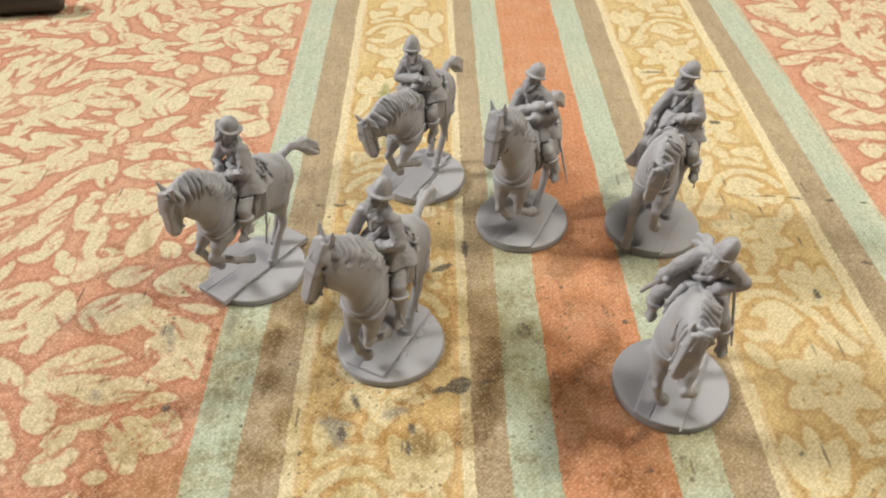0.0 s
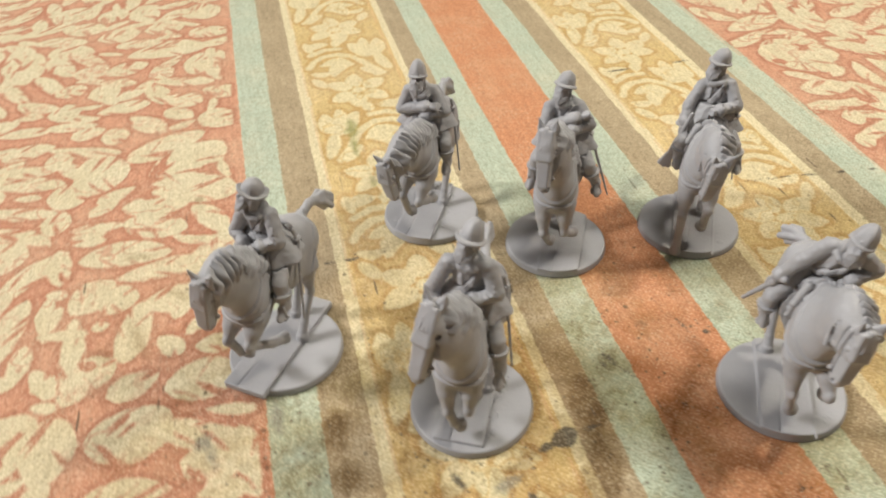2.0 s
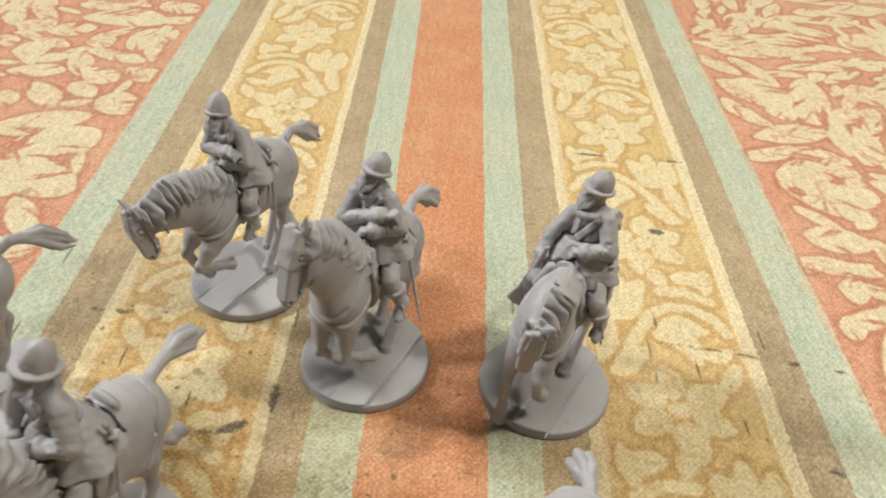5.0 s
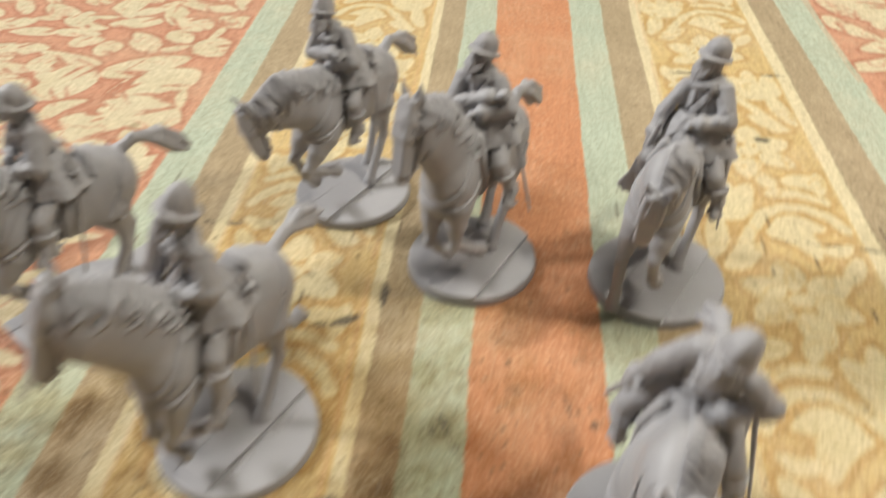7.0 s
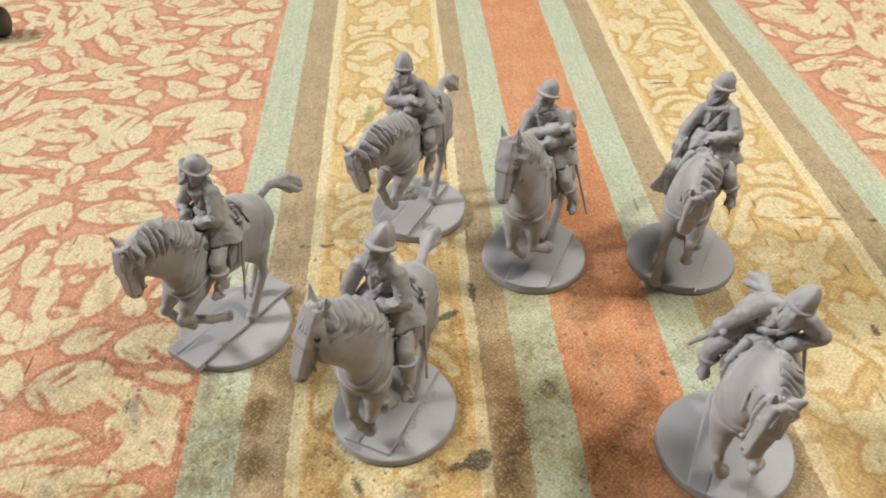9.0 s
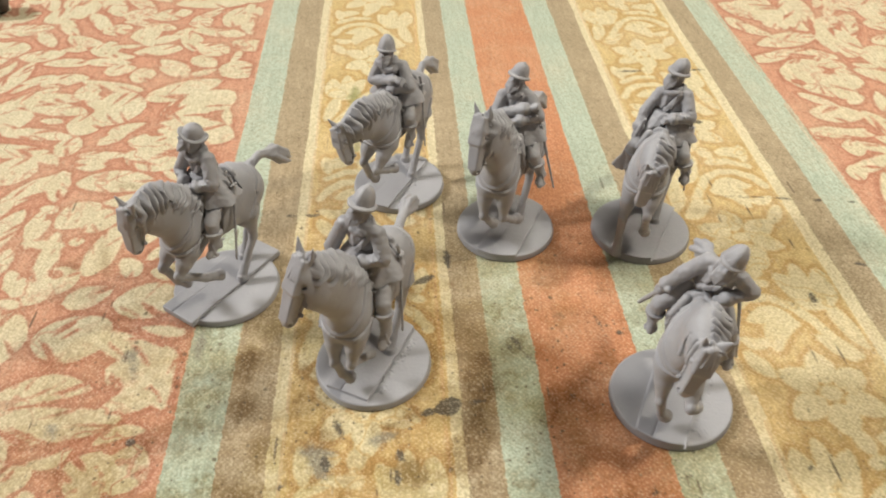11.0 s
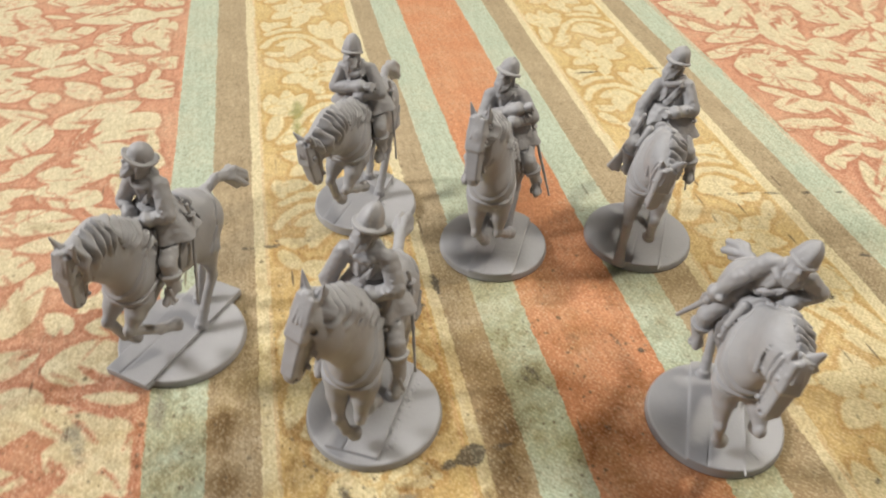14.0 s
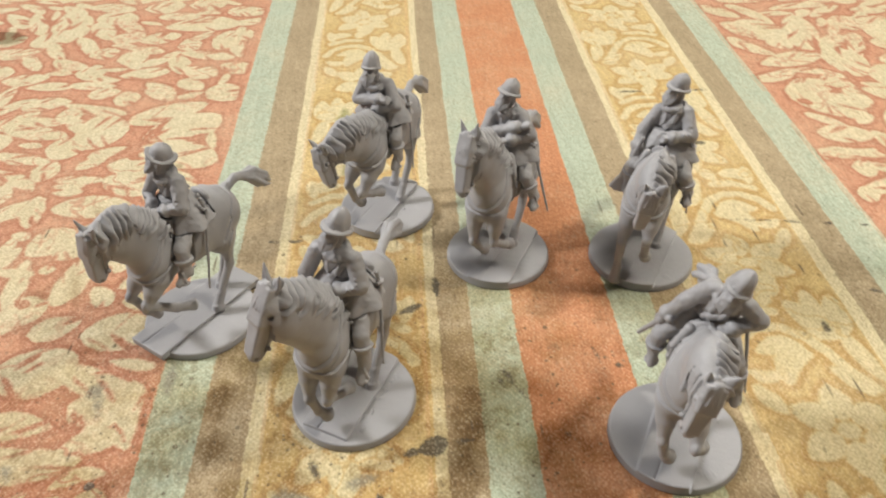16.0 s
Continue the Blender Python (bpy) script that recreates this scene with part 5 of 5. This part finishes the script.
def head_of(c, pose_of):
    """Head, beard, hair and iron hat."""
    j = joints(pose_of)
    v = Vector
    fore = j["face"].normalized()
    head = j["head"]
    side = j["tilt"].cross(fore).normalized()
    up = fore.cross(side).normalized()
    at = lambda f, s, u: head + fore * f + side * s + up * u
    turn = Matrix((fore, side, up)).transposed().to_4x4()
    c.rod(j["neck"], head, 1.0, 1.1, 0.3)
    c.egg(head + fore * 0.15, (1.8, 1.65, 2.0), 0.2, turn)
    c.rod(at(1.75, 0, 0.45), at(2.3, 0, -0.35), 0.28, 0.45, 0.12)
    for s in (1, -1):
        c.egg(at(1.65, 0.62 * s, 0.3), (0.42, 0.42, 0.36), 0.1, cut=True)
        c.egg(at(1.3, 0.62 * s, 0.25), (0.32, 0.32, 0.26), 0.05)
        c.rod(at(1.6, 0.2 * s, 0.75), at(1.35, 1.0 * s, 0.65), 0.25, 0.2, 0.08)
        c.egg(at(1.3, 0.85 * s, -0.45), (0.5, 0.5, 0.5), 0.15)
        c.chain([at(1.85, 0.1 * s, -0.75), at(1.65, 0.8 * s, -0.9), at(1.2, 1.35 * s, -1.4)], (0.34, 0.32, 0.12), 0.05)
    if j["beard"]:
        c.rod(at(1.1, 0, -1.3), at(1.8, 0, -3.0), 1.5, 0.7, 0.2, fold=(0.12, 1.0, 1.4))
        for s in (-0.8, -0.4, 0.05, 0.5, 0.85):
            c.chain([at(1.85 - 0.7 * abs(s), s * 1.6, -0.9), at(2.2 - 0.4 * abs(s), s * 1.5, -2.2), at(2.3, s * 0.9, -4.1 + 1.1 * abs(s))], (0.36, 0.42, 0.1), 0.04)
    else:
        c.egg(at(1.3, 0, -1.5), (0.7, 0.7, 0.6), 0.2)
    for i in range(9):
        a = math.radians(-88 + 176 * i / 8)
        d = -fore * math.cos(a) + side * math.sin(a)
        c.chain([head + d * 1.3 + up * 0.5, head + d * 1.55 - up * 1.0, head + d * 1.6 - up * 2.4], (0.5, 0.5, 0.2), 0.06)
    # iron hat with a brim and a comb
    kind = j["helmet"]
    top = head + up * 1.0 - fore * 0.1
    tall = {"tall": 3.7, "cone": 3.8}.get(kind, 2.9)
    pad = 6.0
    spot, x, y, z = c.part([q - pad for q in top], [q + pad for q in top])
    p = [x - top.x, y - top.y, z - top.z]
    f, s, u = (d.x * p[0] + d.y * p[1] + d.z * p[2] for d in (fore, side, up))
    # crown, pointed or round, with flat facets on the tall ones
    round_ = np.sqrt((f / 1.06) ** 2 + (s / 0.98) ** 2)
    ring = np.arctan2(s, f)
    if kind in ("tall", "cone"):
        round_ = round_ * (1 - 0.045 * np.cos(6 * ring))
    h = np.clip(u / tall, 0, 1)
    wide = 2.05 * (1 - h ** (2.1 if kind in ("tall", "cone") else 2.6)) ** (0.58 if kind in ("tall", "cone") else 0.5)
    crown = np.maximum((round_ - wide) * 0.75, np.maximum(-u - 0.3, u - tall))
    c.blend(spot, crown, 0.1)
    # brim: wide in front and behind, drooping at the sides or turned up at the ends
    reach = {"tall": 2.5, "cone": 2.95, "morion": 2.95, "pot": 2.85}[kind]
    bend = {"tall": -0.25, "cone": -0.3, "morion": 0.45, "pot": -0.35}[kind]
    level = -0.05 + bend * (np.abs(f) / 2.6) ** 2 - 0.2 * (np.abs(s) / 2.6) ** 2
    brim = np.maximum(np.sqrt((f / 1.14) ** 2 + s**2) - reach * 0.93, np.abs(u - level) - 0.27)
    c.blend(spot, brim, 0.05)
    c.disc(top + up * 0.45, 2.02, 0.2, 0.1, 0.05, turn)
    for i in range(9):
        a = math.radians(180 * i / 8)
        q = top + fore * math.cos(a) * 1.95 + up * math.sin(a) * (tall + 0.05)
        if i and kind not in ("tall", "cone"):
            c.rod(last, q, 0.2, 0.2, 0.1)
        last = q
    for i in range(8):
        a = math.radians(45 * i + 20)
        c.egg(top + fore * 2.15 * math.cos(a) + side * 2.05 * math.sin(a) + up * 0.45, (0.2, 0.2, 0.2), 0.05)


def miniature(label, x, y, heading, seed, horse_pose, rider_pose, foot):
    rng = random.Random(seed)
    c = Clay((-31, -17, 0), (31, 17, 52), STEP)
    horse(c, rng=rng, **horse_pose)
    c.crumple(0.05, 5.0, seed)
    man = Clay((-31, -17, 0), (31, 17, 52), STEP)
    rider(man, rider_pose, rng)
    c.join(man, 0.03, 0.46)
    man = Clay((-31, -17, 0), (31, 17, 52), STEP)
    head_of(man, rider_pose)
    c.join(man, 0.03)
    ground = Clay((-31, -17, 0), (31, 17, 52), STEP)
    base(ground, rng, **(dict(front=13.0, back=-13.0, spill=False, lip=False, rough=0, letters=False) | foot))
    c.join(ground, 0.15)
    c.f[:, :, 0] = np.maximum(c.f[:, :, 0], 0.01)
    me = c.skin("horseman_figurine")
    me.materials.append(RESIN)
    ob = new("horseman_figurine", me)
    ob.matrix_world = pose(x * MM, y * MM, 0, 0, 0, heading)
    return tagged(ob, label, "figurine", "grey cavalry miniatures")


LEVEL_TAIL = [(-14.0, 0, 28.2), (-17.2, 0.6, 29.8), (-21.8, 0.2, 28.0), (-28.0, -0.8, 21.6)]
HIGH_TAIL = [(-13.8, 0, 28.0), (-17.0, -0.4, 29.6), (-21.4, -0.8, 28.0), (-27.4, -1.0, 22.2)]
FEATHER_TAIL = [(-13.8, 0, 27.8), (-17.4, -0.8, 28.4), (-21.8, -1.8, 28.2), (-27.6, -2.6, 25.4)]
KNOT_TAIL = [(-13.8, 0, 26.8), (-15.8, -0.6, 27.4), (-18.0, -2.0, 26.8), (-20.6, -4.2, 25.0)]

miniature("grey plastic horseman in a brimmed helmet, horse lowering its head", -39.5, 188.5, -128, 1,
          dict(poll=(17.2, 1.4, 37.4), nose=(18.0, -0.2, 26.6), crest=(10.8, 1.2, 38.8), fore=("tuck_fore", "lift_fore"), hind=("under_hind", "stand_hind"), tail=LEVEL_TAIL),
          dict(seat=(-3.4, 0, 31.2), chest=(-2.6, 0.2, 36.0), neck=(-2.0, 0, 39.8), head=(-1.7, -0.4, 42.5), face=(0.66, -0.75, 0.4), helmet="morion",
               sh_l=(-2.0, 2.9, 38.9), sh_r=(-1.6, -2.9, 38.7), el_l=(-0.2, 4.8, 33.8), ha_l=(2.0, 1.0, 32.9), el_r=(-0.2, -5.0, 33.8), ha_r=(2.2, -1.2, 32.8),
               hip_l=(-3.2, 2.6, 31.0), hip_r=(-3.2, -2.6, 31.0), kn_l=(3.2, 5.8, 25.8), an_l=(4.0, 6.4, 20.8), toe_l=(6.4, 6.4, 19.0), kn_r=(3.2, -5.8, 25.8), an_r=(4.0, -6.4, 20.8), toe_r=(6.4, -6.4, 19.0), blade=(0.6, 7.6, 14.4)),
          dict(strip_y=-1.8, front=14.0, back=-15.5, spill=True))
miniature("grey plastic horseman in a tall helmet, horse with bowed head", 3.1, 226.6, -120, 2,
          dict(poll=(21.4, -2.7, 31.0), nose=(20.6, -1.8, 21.4), crest=(14.6, -0.7, 34.8), fore=("fold_fore", "lift_fore"), hind=("under_hind", "stand_hind"), tail=HIGH_TAIL),
          dict(helmet="tall", seat=(-3.2, 0, 31.2), chest=(-1.6, -0.6, 35.0), neck=(-0.4, -0.8, 38.6), head=(0.9, -0.9, 41.4), face=(1, 0.1, 0.3),
               sh_l=(-1.2, 2.4, 37.8), sh_r=(-0.8, -4.0, 37.4), el_l=(1.0, 5.4, 33.6), ha_l=(2.6, 0.6, 32.6), el_r=(0.4, -5.6, 32.8), ha_r=(2.4, 3.4, 35.4),
               hip_l=(-3.2, 2.6, 31.0), hip_r=(-3.2, -2.6, 31.0), kn_l=(2.4, 5.6, 25.6), an_l=(2.2, 5.9, 20.0), toe_l=(4.4, 5.8, 17.9), kn_r=(2.4, -5.8, 25.6), an_r=(2.2, -6.4, 20.0), toe_r=(4.4, -6.8, 18.1), blade=(-1.4, 8.0, 15.2)),
          dict(strip_y=-1.8, lip=True, rough=34))
miniature("grey plastic bearded horseman with folded arms, horse's head raised", 30.7, 205.5, -119, 3,
          dict(poll=(13.4, -1.8, 41.8), nose=(17.8, -1.6, 30.6), crest=(8.0, -0.6, 39.8), fore=("bent_fore", "hang_fore"), hind=("under_hind", "stand_hind"), tail=HIGH_TAIL),
          dict(helmet="pot", seat=(-5.0, 0, 31.2), chest=(-5.0, -0.6, 35.8), neck=(-5.2, -0.9, 39.4), head=(-5.4, -1.1, 41.9), face=(1, -0.1, 0.4), tilt=(0, 0.18, 1),
               sh_l=(-4.8, 2.5, 38.4), sh_r=(-3.9, -4.0, 37.8), el_l=(-3.4, 5.4, 34.4), ha_l=(0.2, 0.7, 33.8), el_r=(-1.2, -4.6, 33.6), ha_r=(-2.5, 4.6, 37.2),
               kn_l=(0.8, 6.4, 26.0), an_l=(0.2, 8.4, 21.2), toe_l=(2.4, 9.0, 19.2), kn_r=(0.8, -5.7, 26.4), an_r=(0.2, -6.6, 20.8), toe_r=(2.4, -7.0, 18.8), blade=(-1.4, 11.4, 16.8)),
          dict(strip_y=1.9, rough=0))
miniature("grey plastic horseman holding a carbine down, horse bowing", 65.9, 202.0, -121, 4,
          dict(poll=(16.4, 2.5, 31.6), nose=(15.6, 1.0, 21.6), crest=(10.8, 1.4, 35.2), fore=("lift_fore", "step_fore"), hind=("under_hind", "stand_hind"), tail=HIGH_TAIL),
          dict(helmet="pot", seat=(-5.6, 0, 31.2), chest=(-6.2, -0.2, 36.0), neck=(-6.8, -0.3, 39.8), head=(-7.4, -0.4, 42.6), face=(0.9, -0.45, 0.25), tilt=(-0.2, 0.25, 1), carbine=True,
               sh_l=(-6.2, 2.8, 38.8), sh_r=(-6.0, -3.2, 37.8), el_l=(-3.8, 5.1, 34.4), ha_l=(-1.0, 0.5, 34.1), el_r=(-3.6, -5.4, 33.4), ha_r=(-0.6, -5.8, 29.6),
               kn_l=(0.4, 6.2, 26.6), an_l=(0.2, 7.6, 22.4), toe_l=(2.4, 8.0, 20.6), kn_r=(0.6, -5.4, 26.4), an_r=(0.2, -5.9, 21.6), toe_r=(2.2, -5.6, 19.6)),
          dict(strip_y=1.1, lip=True, letters=True))
miniature("grey plastic horseman in a tall helmet with a pistol drawn", 58.5, 148.8, -119, 5,
          dict(poll=(15.8, 3.2, 35.4), nose=(18.4, 1.5, 26.2), crest=(10.0, 1.8, 37.4), fore=("high_fore", "dip_fore"), hind=("under_hind", "stand_hind"), tail=KNOT_TAIL),
          dict(helmet="tall", pistol=True, seat=(-3.6, 0.3, 31.2), chest=(-1.6, 1.4, 35.6), neck=(0.2, 2.2, 39.2), head=(1.7, 2.5, 41.6), face=(1, -0.1, 0.15), tilt=(-0.3, 0.38, 1), sh_l=(0.0, 5.0, 38.0), sh_r=(-1.1, -0.9, 39.0), skirt=False,
               el_l=(-0.6, 7.4, 35.0), ha_l=(2.0, 2.8, 33.3), el_r=(-1.6, -4.4, 34.0), ha_r=(-2.2, -7.6, 28.2),
               hip_l=(-3.4, 2.6, 31.0), hip_r=(-3.6, -2.6, 30.6), kn_l=(1.4, 6.0, 26.0), an_l=(1.2, 7.4, 20.4), toe_l=(3.0, 7.8, 18.2),
               kn_r=(-1.4, -7.2, 24.6), an_r=(-1.4, -7.6, 20.8), toe_r=(0.0, -7.4, 18.2), blade=(-1.4, 9.2, 17.0)),
          dict(strip_y=0.2, lip=True, rough=6, letters=True))
miniature("grey plastic horseman in a helmet, horse looking aside", -3.8, 162.6, -119, 6,
          dict(poll=(14.0, -2.0, 42.8), nose=(19.4, -4.0, 31.4), crest=(9.2, -0.4, 40.4), fore=("curl_fore", "dip_fore"), hind=("under_hind", "kick_hind"), tail=FEATHER_TAIL),
          dict(helmet="cone", seat=(-2.8, 0, 31.2), chest=(-1.6, 0, 36.0), neck=(-1.4, 0, 40.2), head=(-1.6, -0.1, 43.4), face=(1, -0.1, 0.4), tilt=(0, 0.2, 1),
               sh_l=(-0.8, 3.6, 39.2), sh_r=(-0.8, -3.8, 39.2), el_l=(0.6, 5.2, 34.4), ha_l=(2.6, 0.4, 33.0), el_r=(-0.2, -6.8, 32.6), ha_r=(2.0, -4.6, 29.4),
               hip_l=(-2.6, 2.6, 31.0), hip_r=(-2.6, -2.6, 31.0), kn_l=(3.2, 5.9, 25.0), an_l=(4.4, 6.8, 18.8), toe_l=(6.6, 6.9, 16.2), kn_r=(3.2, -5.9, 25.0), an_r=(4.4, -6.8, 18.8), toe_r=(6.6, -6.9, 16.2), blade=(0.4, 8.2, 15.6)),
          dict(strip_y=-0.6, front=10.6, rough=34))
